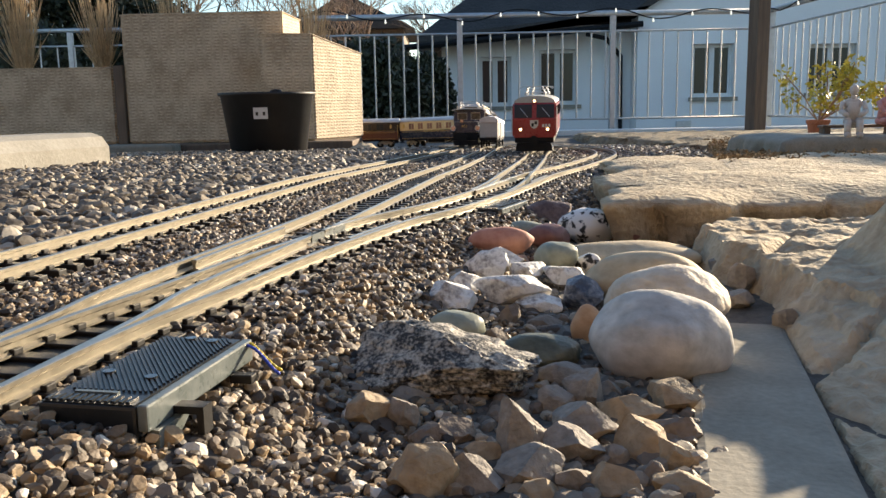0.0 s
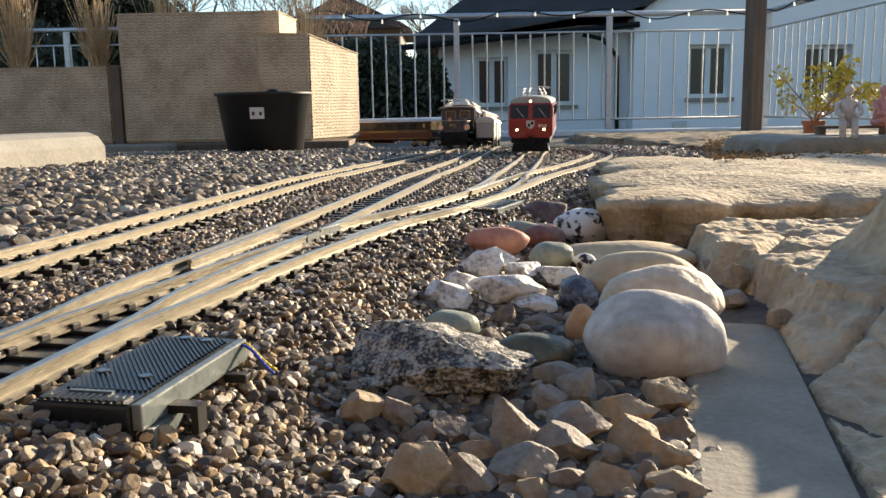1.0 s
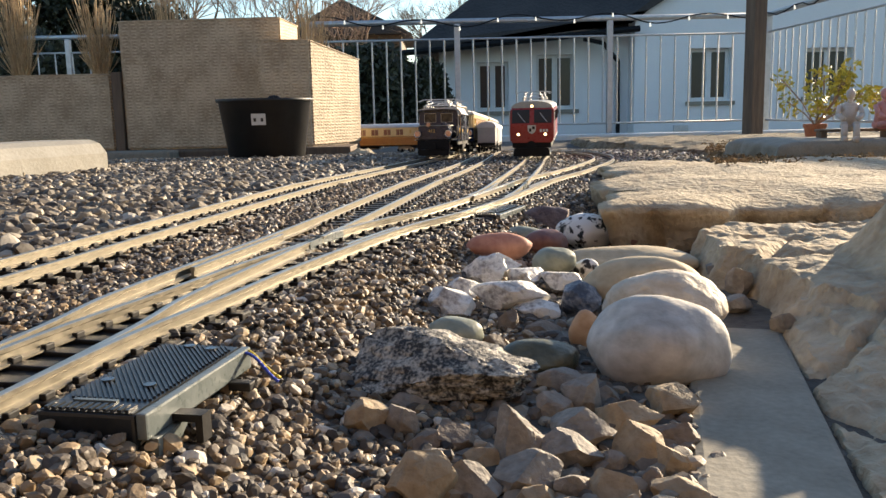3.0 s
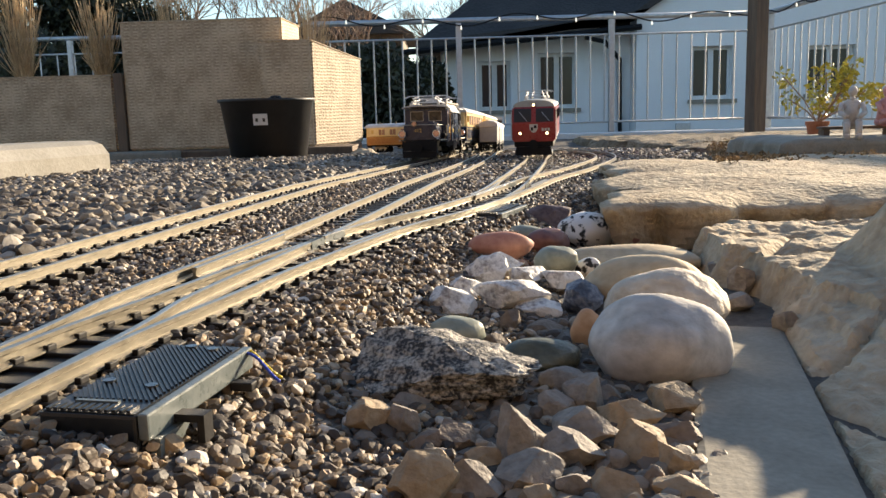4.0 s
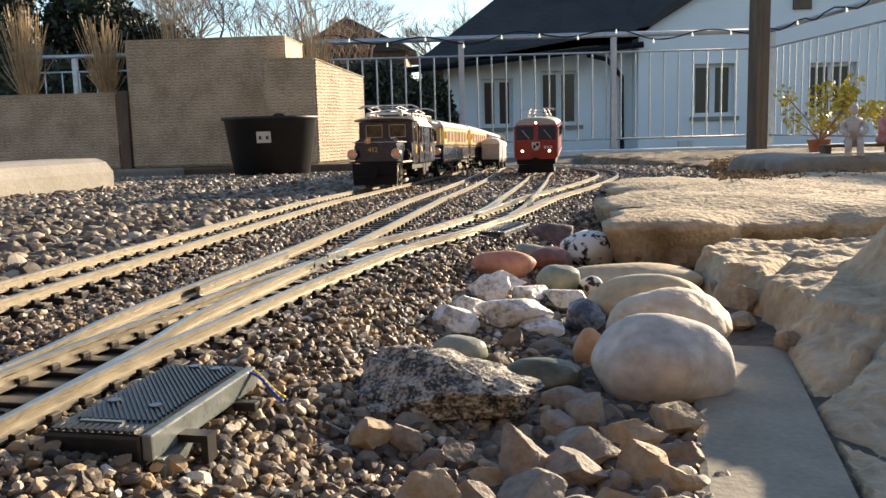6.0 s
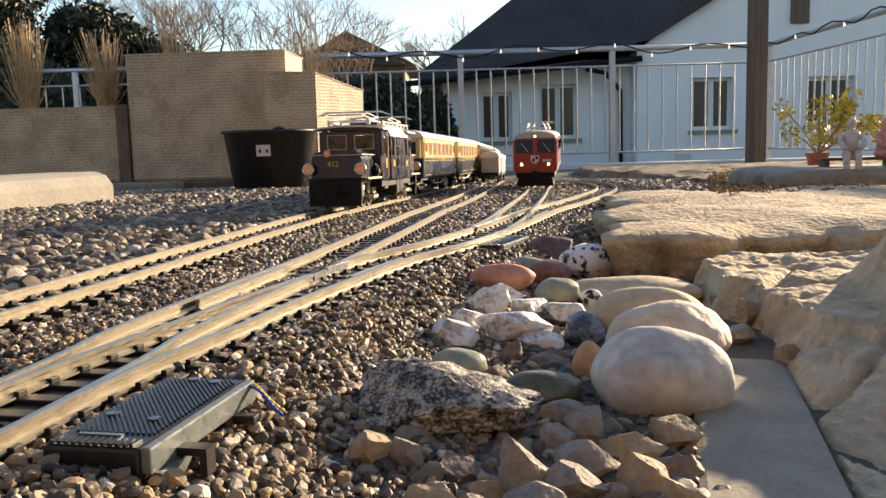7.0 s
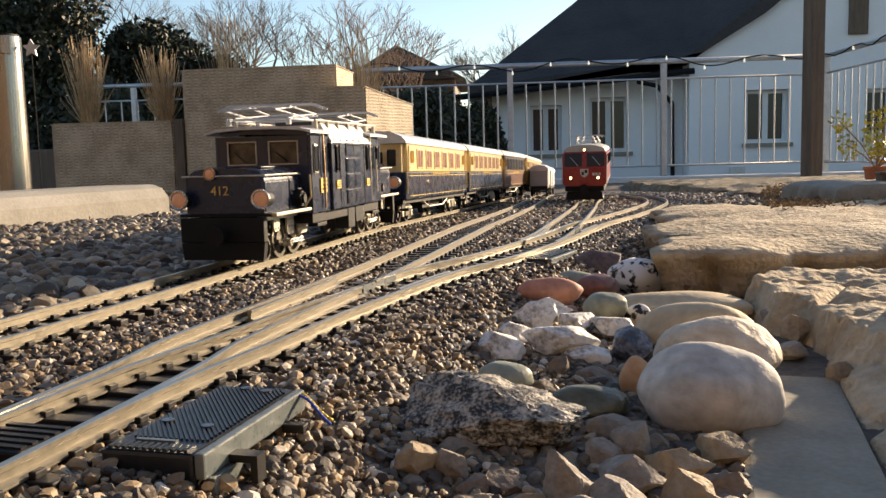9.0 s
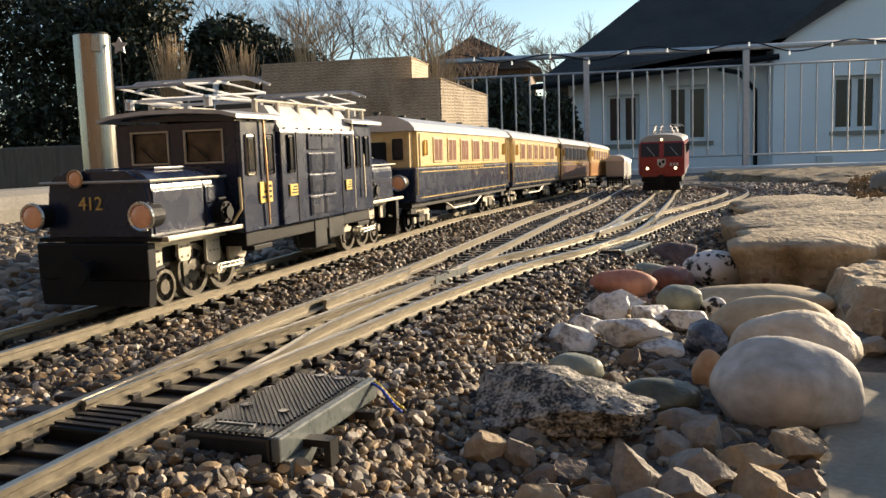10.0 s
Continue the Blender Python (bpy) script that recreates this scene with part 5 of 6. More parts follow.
        part("buffer_beam", bm, M_BLACK, t)
        bm = B()
        rod(bm, (0, s * 0.246, 0.032), (0, s * 0.262, 0.032), 0.006, 10)
        rod(bm, (0, s * 0.262, 0.032), (0, s * 0.266, 0.032), 0.011, 20)
        part("buffer", bm, M_BLACK, t)
        bm = B()
        prism(bm, [(-0.044, 0.006), (0.044, 0.006), (0.046, 0.0235), (-0.046, 0.0235)], 1, s * 0.238, s * 0.2455)
        part("snow_plough", bm, M_BLACK, t)
        for x in (-0.045, 0.045):
            head_lamp(t, x, s * 0.249, 0.068, 0.0092, M_LAMP, M_ROD)
        head_lamp(t, s * 0.014, s * 0.24, 0.094, 0.006, M_LAMP, M_BRONZE)
        if s > 0:
            lettering("412", 0.0135, hood, Matrix.Translation((0.005, 0.2366, 0.072)) @ pose(0, 0, 0, 90, 0, 180), M_GOLD)
        # running gear
        for x in (-1, 1):
            bm = B()
            prism(bm, [(s * 0.098, 0.026), (s * 0.225, 0.026), (s * 0.232, 0.033), (s * 0.225, 0.046), (s * 0.1, 0.048), (s * 0.09, 0.04)], 0, x * 0.0205 - 0.0015, x * 0.0205 + 0.0015)
            for ya, yb, zl in ((0.098, 0.1255, 0.022), (0.138, 0.1575, 0.024), (0.1785, 0.194, 0.03), (0.214, 0.232, 0.028)):
                prism(bm, [(s * ya, zl + 0.003), (s * (ya + 0.003), zl), (s * (yb - 0.003), zl), (s * yb, zl + 0.003), (s * yb, 0.0485), (s * ya, 0.0485)], 0, x * 0.033 - 0.0012, x * 0.033 + 0.0012)
            prism(bm, [(s * 0.098, 0.0435), (s * 0.232, 0.0435), (s * 0.232, 0.0488), (s * 0.098, 0.0488)], 0, x * 0.0345 - 0.001, x * 0.0345 + 0.001)
            fr = part("bogie_frame", bm, M_FRAME, t, "beige grey bogie side frame")
            for ya in (0.102, 0.108, 0.114, 0.12, 0.1415, 0.147, 0.1525, 0.182, 0.19, 0.218, 0.226):
                for zr in (0.0335, 0.041):
                    bm = B()
                    rod(bm, (x * 0.0342, s * ya, zr), (x * 0.0352, s * ya, zr), 0.0008, 6)
                    part("rivet", bm, M_FRAME, fr)
            bm = B()
            for yy in (0.118, 0.152, 0.186, 0.214):
                box(bm, x * 0.03 - 0.003, x * 0.03 + 0.003, s * yy - 0.006, s * yy + 0.006, 0.0425, 0.049, 0.001)
            for yy in (0.105, 0.135, 0.17, 0.2):
                rod(bm, (x * 0.0222, s * yy, 0.041), (x * 0.0245, s * yy, 0.041), 0.0018, 6)
            part("axle_box", bm, M_FRAME, fr)
            bm = B()
            tube(bm, [(x * 0.04, s * 0.222, 0.03), (x * 0.04, s * 0.24, 0.028), (x * 0.036, s * 0.24, 0.01)], 0.0018, 6)
            part("sand_pipe", bm, M_BLACK, t)
        for yy, r in ((0.205, 0.013), (0.168, 0.0205), (0.128, 0.0205)):
            LOCO_WHEELS.append((wheelset(t, s * yy, r, pin=0.0085 if r > 0.015 else 0, material=M_WHEEL), s * yy, r))
        for x in (-1, 1):
            bm = B()
            box(bm, x * 0.0392 - 0.0014, x * 0.0392 + 0.0014, -0.024, 0.024, -0.0024, 0.0024, 0.0008)
            for u in (-0.02, 0.02):
                rod(bm, (x * 0.037, u, 0), (x * 0.0418, u, 0), 0.0046, 10)
            ob = part("coupling_rod", bm, M_ROD, t, "bright metal coupling rod")
            LOCO_RODS.append((ob, s * 0.148, 0.0205, 0.0085))
            bm = B()
            for dz in (-0.0015, 0.0015):
                rod(bm, (x * 0.0435, s * 0.022, dz + 0.001), (x * 0.0435, -s * 0.02, dz - 0.0), 0.0011, 6)
            rod(bm, (x * 0.0415, s * 0.02, 0), (x * 0.0465, s * 0.02, 0), 0.0042, 10)
            drive = part("drive_rod", bm, M_ROD, t)
            LOCO_RODS.append((drive, s * 0.148, 0.0205, 0.0085))
        bm = B()
        box(bm, -0.026, 0.026, min(s * 0.1, s * 0.22), max(s * 0.1, s * 0.22), 0.03, 0.049)
        part("gear_case", bm, M_BLACK, t)
    # middle body
    holes = [(-0.127, 0.09, 0.011, 0.033), (0.1165, 0.09, 0.011, 0.033)]
    for x in (-1, 1):
        bm = B()
        box(bm, x * (W - 0.002) - 0.002, x * (W - 0.002) + 0.002, -0.135, 0.137, 0.046, 0.134, 0.0006)
        side = part("side_panel", bm, M_NAVY, t)
        bm = B()
        box(bm, x * W - 0.0005, x * W + 0.0035, -0.078, 0.078, 0.0465, 0.1262, 0.0009) if x > 0 else box(bm, -W - 0.0035, -W + 0.0005, -0.078, 0.078, 0.0465, 0.1262, 0.0009)
        bay = part("bay_panel", bm, M_NAVY, t)
        for y0, y1, z0, z1 in ((0.049, 0.05, 0.047, 0.126), (-0.047, -0.046, 0.047, 0.126), (-0.077, 0.077, 0.0885, 0.0893)):
            if y1 - y0 < 0.01:
                bm = B()
                box(bm, x * (W + 0.0037) - 0.0005, x * (W + 0.0037) + 0.0005, y0, y1, z0, z1)
                part("panel_seam", bm, M_BLACK, bay)
        for y0 in (0.021, 0.011, 0.004, -0.006, -0.014, -0.022):
            bm = B()
            rod(bm, (x * (W + 0.003), y0, 0.1235), (x * (W + 0.0062), y0, 0.1235), 0.0011, 8)
            part("hinge", bm, M_BLACK, bay)
        for y0, y1 in ((0.117, 0.131), (0.087, 0.1), (-0.1, -0.088), (-0.124, -0.112), (0.056, 0.067), (-0.066, -0.056)):
            out = W + 0.0035 if abs(y0) < 0.07 else W
            bm = B()
            box(bm, x * (out + 0.0004) - 0.0006, x * (out + 0.0004) + 0.0006, y0, y1, 0.091, 0.124, 0.002)
            win = part("window", bm, M_FRAME if y0 > 0.11 else M_BLACK, bay if abs(y0) < 0.07 else side)
            bm = B()
            box(bm, x * (out + 0.001) - 0.0006, x * (out + 0.001) + 0.0006, y0 + 0.0018, y1 - 0.0018, 0.0935, 0.1215, 0.0016)
            part("pane", bm, M_GLASS, win)
        for i in range(2):
            for k in range(3):
                bm = B()
                y0, z0 = 0.001 - i * 0.029, 0.0505 + k * 0.0195
                box(bm, x * (W + 0.004) - 0.001, x * (W + 0.004) + 0.001, y0, y0 + 0.027, z0, z0 + 0.018, 0.0006)
                gr = part("louvre_panel", bm, M_NAVY, bay)
                bm = B()
                for j in range(8):
                    box(bm, x * (W + 0.0056) - 0.0008, x * (W + 0.0056) + 0.0008, y0 + 0.002, y0 + 0.025, z0 + 0.002 + j * 0.0019, z0 + 0.003 + j * 0.0019)
                part("louvre", bm, M_NAVY, gr)
            bm = B()
            box(bm, x * (W + 0.004) - 0.001, x * (W + 0.004) + 0.001, 0.001 - i * 0.029, 0.028 - i * 0.029, 0.1105, 0.1255, 0.0006)
            part("upper_panel", bm, M_NAVY, bay)
        for y0, w, z0, h in ((0.093, 0.02, 0.068, 0.017), (0.053, 0.014, 0.071, 0.01), (-0.066, 0.013, 0.07, 0.01)):
            bm = B()
            out = W + 0.0035 if abs(y0) < 0.07 else W
            box(bm, x * (out + 0.001) - 0.0006, x * (out + 0.001) + 0.0006, y0, y0 + w, z0, z0 + h)
            pl = part("sign_plate", bm, M_YELLOWPL, side, "small yellow plate with dark bars")
            bm = B()
            for j in range(3):
                box(bm, x * (out + 0.0018) - 0.0003, x * (out + 0.0018) + 0.0003, y0 + 0.002, y0 + w * (0.85 - 0.15 * j), z0 + h * (0.2 + 0.26 * j), z0 + h * (0.32 + 0.26 * j))
            part("bar", bm, M_BLACK, pl)
        bm = B()
        prism(bm, [(x * (W - 0.004), 0.1264), (x * (W + 0.004), 0.1264), (x * (W + 0.0038), 0.128), (x * 0.048, 0.149), (x * 0.04, 0.149)], 1, -0.079, 0.079)
        slope = part("roof_slope", bm, M_SILVER, t)
        for y0 in (-0.072, -0.05, -0.026, -0.002, 0.022, 0.046, 0.07):
            bm = B()
            rod(bm, (x * (W + 0.002), y0, 0.129), (x * (W + 0.005), y0, 0.1292), 0.001, 6)
            part("rivet", bm, M_FRAME, slope)
        hand_rail(t, [(x * 0.0605, 0.105, 0.14), (x * 0.0612, 0.104, 0.1), (x * 0.0605, 0.102, 0.05)], M_BRONZE, 0.0011)
        hand_rail(t, [(x * 0.0605, -0.078, 0.14), (x * 0.0612, -0.078, 0.1), (x * 0.0605, -0.079, 0.05)], M_FRAME, 0.0011)
        hand_rail(t, [(x * 0.0605, -0.105, 0.105), (x * 0.0612, -0.105, 0.06)], M_FRAME, 0.0011)
        hand_rail(t, [(x * 0.056, 0.139, 0.09), (x * 0.057, 0.14, 0.065), (x * 0.05, 0.142, 0.054)], M_CREAM, 0.0012)
        bm = B()
        box(bm, x * 0.052 - 0.006, x * 0.052 + 0.006, 0.095, 0.125, 0.03, 0.034, 0.0006)
        part("step_board", bm, M_BLACK, t)
        bm = B()
        box(bm, x * 0.052 - 0.006, x * 0.052 + 0.006, -0.12, -0.09, 0.03, 0.034, 0.0006)
        part("step_board", bm, M_BLACK, t)
        bm = B()
        box(bm, x * 0.046 - 0.009, x * 0.046 + 0.009, -0.02, 0.006, 0.018, 0.045, 0.001)
        box(bm, x * 0.046 - 0.009, x * 0.046 + 0.009, -0.06, -0.025, 0.024, 0.045, 0.001)
        part("battery_box", bm, M_PLASTIC, t)
    bm = B()
    box(bm, -0.054, 0.054, -0.13, 0.13, 0.034, 0.0457, 0.001)
    part("chassis", bm, M_BLACK, t)
    for s in (1, -1):
        bm = B()
        y = s * 0.1372
        wall_with_holes(bm, -0.0538, 0.0538, 0.046, 0.134, min(y, y - s * 0.003), max(y, y - s * 0.003), [(-0.042, 0.103, 0.034, 0.024), (0.008, 0.103, 0.034, 0.024)])
        end = part("cab_front", bm, M_NAVY, t)
        for x0 in (-0.042, 0.008):
            bm = B()
            box(bm, x0 + 0.0006, x0 + 0.0334, y - s * 0.0022 - 0.0004, y - s * 0.0022 + 0.0004, 0.1036, 0.1264)
            part("windscreen", bm, M_CABIN, end, "glossy windscreen with a lit cab painted into the pane")
            bm = B()
            for a, b, c, d in ((x0 - 0.001, x0 + 0.035, 0.1015, 0.103), (x0 - 0.001, x0 + 0.035, 0.127, 0.1285), (x0 - 0.001, x0 + 0.0005, 0.103, 0.127), (x0 + 0.0335, x0 + 0.035, 0.103, 0.127)):
                box(bm, a, b, y - 0.0005, y + 0.0005 + s * 0.0008, c, d)
            part("window_frame", bm, M_FRAME, end)
            bm = B()
            tube(bm, [(x0 + 0.012, y + s * 0.001, 0.104), (x0 + 0.026, y + s * 0.001, 0.116)], 0.0006, 4)
            part("wiper", bm, M_BLACK, end)
    shell = [(-0.064, 0.1358), (-0.064, 0.1388), (-0.05, 0.1422), (-0.02, 0.1445), (0.02, 0.1445), (0.05, 0.1422), (0.064, 0.1388), (0.064, 0.1358), (0.05, 0.1392), (0.02, 0.1412), (-0.02, 0.1412), (-0.05, 0.1392)]
    for k in (-1, 1):
        bm = B()
        prism(bm, [(-0.0535, 0.1341), (0.0535, 0.1375), (0.05, 0.139), (0.02, 0.141), (-0.02, 0.141), (-0.05, 0.139), (-0.0535, 0.1375)], 1, k * 0.0705, k * 0.1372)
        part("cab_head", bm, M_NAVY, t)
        bm = B()
        prism(bm, shell, 1, k * 0.0705, k * 0.152)
        part("cab_roof", bm, M_SILVER, t)
    bm = B()
    prism(bm, [(-0.05, 0.1335), (0.05, 0.1335), (0.045, 0.1475), (-0.045, 0.1475)], 1, -0.0703, 0.0703)
    part("roof", bm, M_SILVER, t)
    bm = B()
    for x in (-0.05, 0.05):
        rod(bm, (x, -0.14, 0.152), (x, 0.1, 0.152), 0.0014, 6)
        for i in range(7):
            rod(bm, (x, -0.13 + i * 0.038, 0.142), (x, -0.13 + i * 0.038, 0.152), 0.0026, 8)
    part("roof_cable", bm, M_FRAME, t)
    bm = B()
    box(bm, -0.03, 0.03, -0.04, 0.03, 0.1478, 0.156, 0.002)
    part("resistor_box", bm, M_PLASTIC, t)
    pantograph(t, 0.105, 0.153, 1, 0.048)
    pantograph(t, -0.1, 0.153, -1, 0.048)
    return t


LOCO = croc()


def coach(label, upper, lower, pane, windows=6):
    t = thing("coach", label, "model coach", group="coaches of the train")
    L, W = 0.262, 0.056
    bm = B()
    box(bm, -W, W, -L, L, 0.04, 0.085, 0.002)
    part("lower_body", bm, lower, t)
    bm = B()
    box(bm, -W + 0.0006, W - 0.0006, -L + 0.012, L - 0.012, 0.0853, 0.131, 0.0012)
    up = part("upper_body", bm, upper, t)
    bm = B()
    prism(bm, [(-0.058, 0.1312), (0.058, 0.1312), (0.058, 0.134), (0.051, 0.142), (0.036, 0.1485), (0.016, 0.1515), (-0.016, 0.1515), (-0.036, 0.1485), (-0.051, 0.142), (-0.058, 0.134)], 1, -L - 0.004, L + 0.004)
    roof = part("roof", bm, M_SILVER, t)
    for i in range(5):
        y = -0.2 + i * 0.1
        bm = B()
        rod(bm, (0.018, y, 0.151), (0.018, y, 0.157), 0.004, 10)
        rod(bm, (0.018, y, 0.1572), (0.018, y, 0.1595), 0.006, 10)
        part("vent", bm, M_PLASTIC, roof)
    for x in (-1, 1):
        for i in range(windows):
            y = -0.165 + i * 0.33 / (windows - 1)
            bm = B()
            box(bm, x * (W + 0.0001) - 0.001, x * (W + 0.0001) + 0.001, y - 0.021, y + 0.021, 0.0905, 0.1245, 0.001)
            win = part("window", bm, upper, t)
            for a in (-1, 1):
                bm = B()
                box(bm, x * (W + 0.0009) - 0.0006, x * (W + 0.0009) + 0.0006, y + a * 0.0095 - 0.0085, y + a * 0.0095 + 0.0085, 0.093, 0.122, 0.0008)
                part("pane", bm, pane, win)
        for a in (-1, 1):
            bm = B()
            box(bm, x * (W - 0.008) - 0.001, x * (W - 0.008) + 0.001, a * (L - 0.006) - 0.0065, a * (L - 0.006) + 0.0055, 0.0853, 0.13)
            box(bm, x * (W + 0.0003) - 0.0008, x * (W + 0.0003) + 0.0008, a * (L - 0.02) - 0.0012, a * (L - 0.02) + 0.0012, 0.0856, 0.128)
            door = part("door", bm, upper, t)
            bm = B()
            box(bm, x * (W + 0.0004) - 0.0007, x * (W + 0.0004) + 0.0007, a * (L - 0.04) - 0.005, a * (L - 0.04) + 0.005, 0.1, 0.12, 0.003)
            part("oval_window", bm, M_GOLD, t)
            hand_rail(t, [(x * 0.0575, a * (L - 0.004), 0.12), (x * 0.0575, a * (L - 0.004), 0.05)], M_GOLD, 0.0009)
            bm = B()
            box(bm, x * 0.05 - 0.008, x * 0.05 + 0.008, a * (L - 0.014) - 0.01, a * (L - 0.014) + 0.01, 0.022, 0.026)
            box(bm, x * 0.046 - 0.001, x * 0.046 + 0.001, a * (L - 0.014) - 0.01, a * (L - 0.014) + 0.01, 0.0262, 0.0398)
            part("step_board", bm, M_BLACK, t)
        for z in (0.0872, 0.079, 0.046):
            bm = B()
            box(bm, x * (W + 0.0003) - 0.0005, x * (W + 0.0003) + 0.0005, -L + 0.02, L - 0.02, z - 0.0006, z + 0.0006)
            part("gold_line", bm, M_GOLD, t)
        for i in range(12):
            bm = B()
            box(bm, x * (W + 0.0003) - 0.0005, x * (W + 0.0003) + 0.0005, -0.075 + i * 0.0125, -0.069 + i * 0.0125, 0.081, 0.085)
            part("letter_bar", bm, M_GOLD, t)
        bm = B()
        tube(bm, [(x * 0.045, -0.12, 0.038), (x * 0.045, -0.06, 0.022), (x * 0.045, 0.06, 0.022), (x * 0.045, 0.12, 0.038)], 0.0014, 6)
        for u in (-0.06, 0.06):
            rod(bm, (x * 0.045, u, 0.022), (x * 0.045, u, 0.038), 0.0012, 5)
        part("truss_rod", bm, M_FRAME, t)
        for a in (-1, 1):
            bm = B()
            prism(bm, [(a * 0.19 - 0.038, 0.02), (a * 0.19 + 0.038, 0.02), (a * 0.19 + 0.042, 0.026), (a * 0.19 + 0.015, 0.034), (a * 0.19 - 0.015, 0.034), (a * 0.19 - 0.042, 0.026)], 0, x * 0.034 - 0.0015, x * 0.034 + 0.0015)
            bg = part("bogie_frame", bm, M_FRAME, t, "grey metal bogie frame")
            bm = B()
            for u in (-0.028, 0.028):
                box(bm, x * 0.0365 - 0.002, x * 0.0365 + 0.002, a * 0.19 + u - 0.005, a * 0.19 + u + 0.005, 0.011, 0.021, 0.001)
            for u in (-0.008, 0, 0.008):
                rod(bm, (x * 0.0365, a * 0.19 + u, 0.012), (x * 0.0365, a * 0.19 + u, 0.026), 0.0028, 8)
            part("axle_box", bm, M_FRAME, bg)
    bm = B()
    box(bm, -0.05, 0.05, -L, L, 0.034, 0.0398)
    box(bm, -0.03, 0.03, -0.09, 0.05, 0.018, 0.0339, 0.001)
    part("underframe", bm, M_BLACK, t)
    for a in (-1, 1):
        bm = B()
        box(bm, -0.045, 0.045, a * (L - 0.0095) - 0.002, a * (L - 0.0095) + 0.0025, 0.0853, 0.131)
        part("end_wall", bm, upper if upper is not M_NAVY else M_NAVY, t)
        bm = B()
        box(bm, -0.017, 0.017, a * (L + 0.002) - 0.006, a * (L + 0.002) + 0.006, 0.05, 0.118, 0.002)
        part("gangway", bm, M_BLACK, t)
        for x0 in (-0.038, 0.024):
            bm = B()
            box(bm, x0, x0 + 0.014, a * (L - 0.006) - 0.0005, a * (L - 0.006) + 0.0005, 0.095, 0.122, 0.002)
            part("end_window", bm, M_GLASS, t)
        for u in (-0.028, 0.028):
            COACH_WHEELS.append((wheelset(t, a * 0.19 + u, 0.0155, spokes=6, material=M_BLACK), a * 0.19 + u, 0.0155))
    return t


COACHES = [
    coach("cream and navy model saloon coach with red curtains", M_CREAM, M_NAVY, M_CURTAIN),
    coach("cream and navy model saloon coach with red curtains", M_CREAM, M_NAVY, M_CURTAIN),
    coach("dark brown model coach with large dark windows", mat("dark brown enamel", (0.03, 0.017, 0.012), (0.05, 0.03, 0.02), 40, 0.3, 0, 0.02), mat("brown enamel", (0.1, 0.035, 0.02), (0.14, 0.05, 0.03), 40, 0.3, 0, 0.02), M_GLASS),
    coach("orange and cream model saloon coach with red curtains", M_CREAM, mat("orange brown enamel", (0.42, 0.18, 0.05), (0.5, 0.23, 0.07), 40, 0.3, 0, 0.02), M_CURTAIN),
]


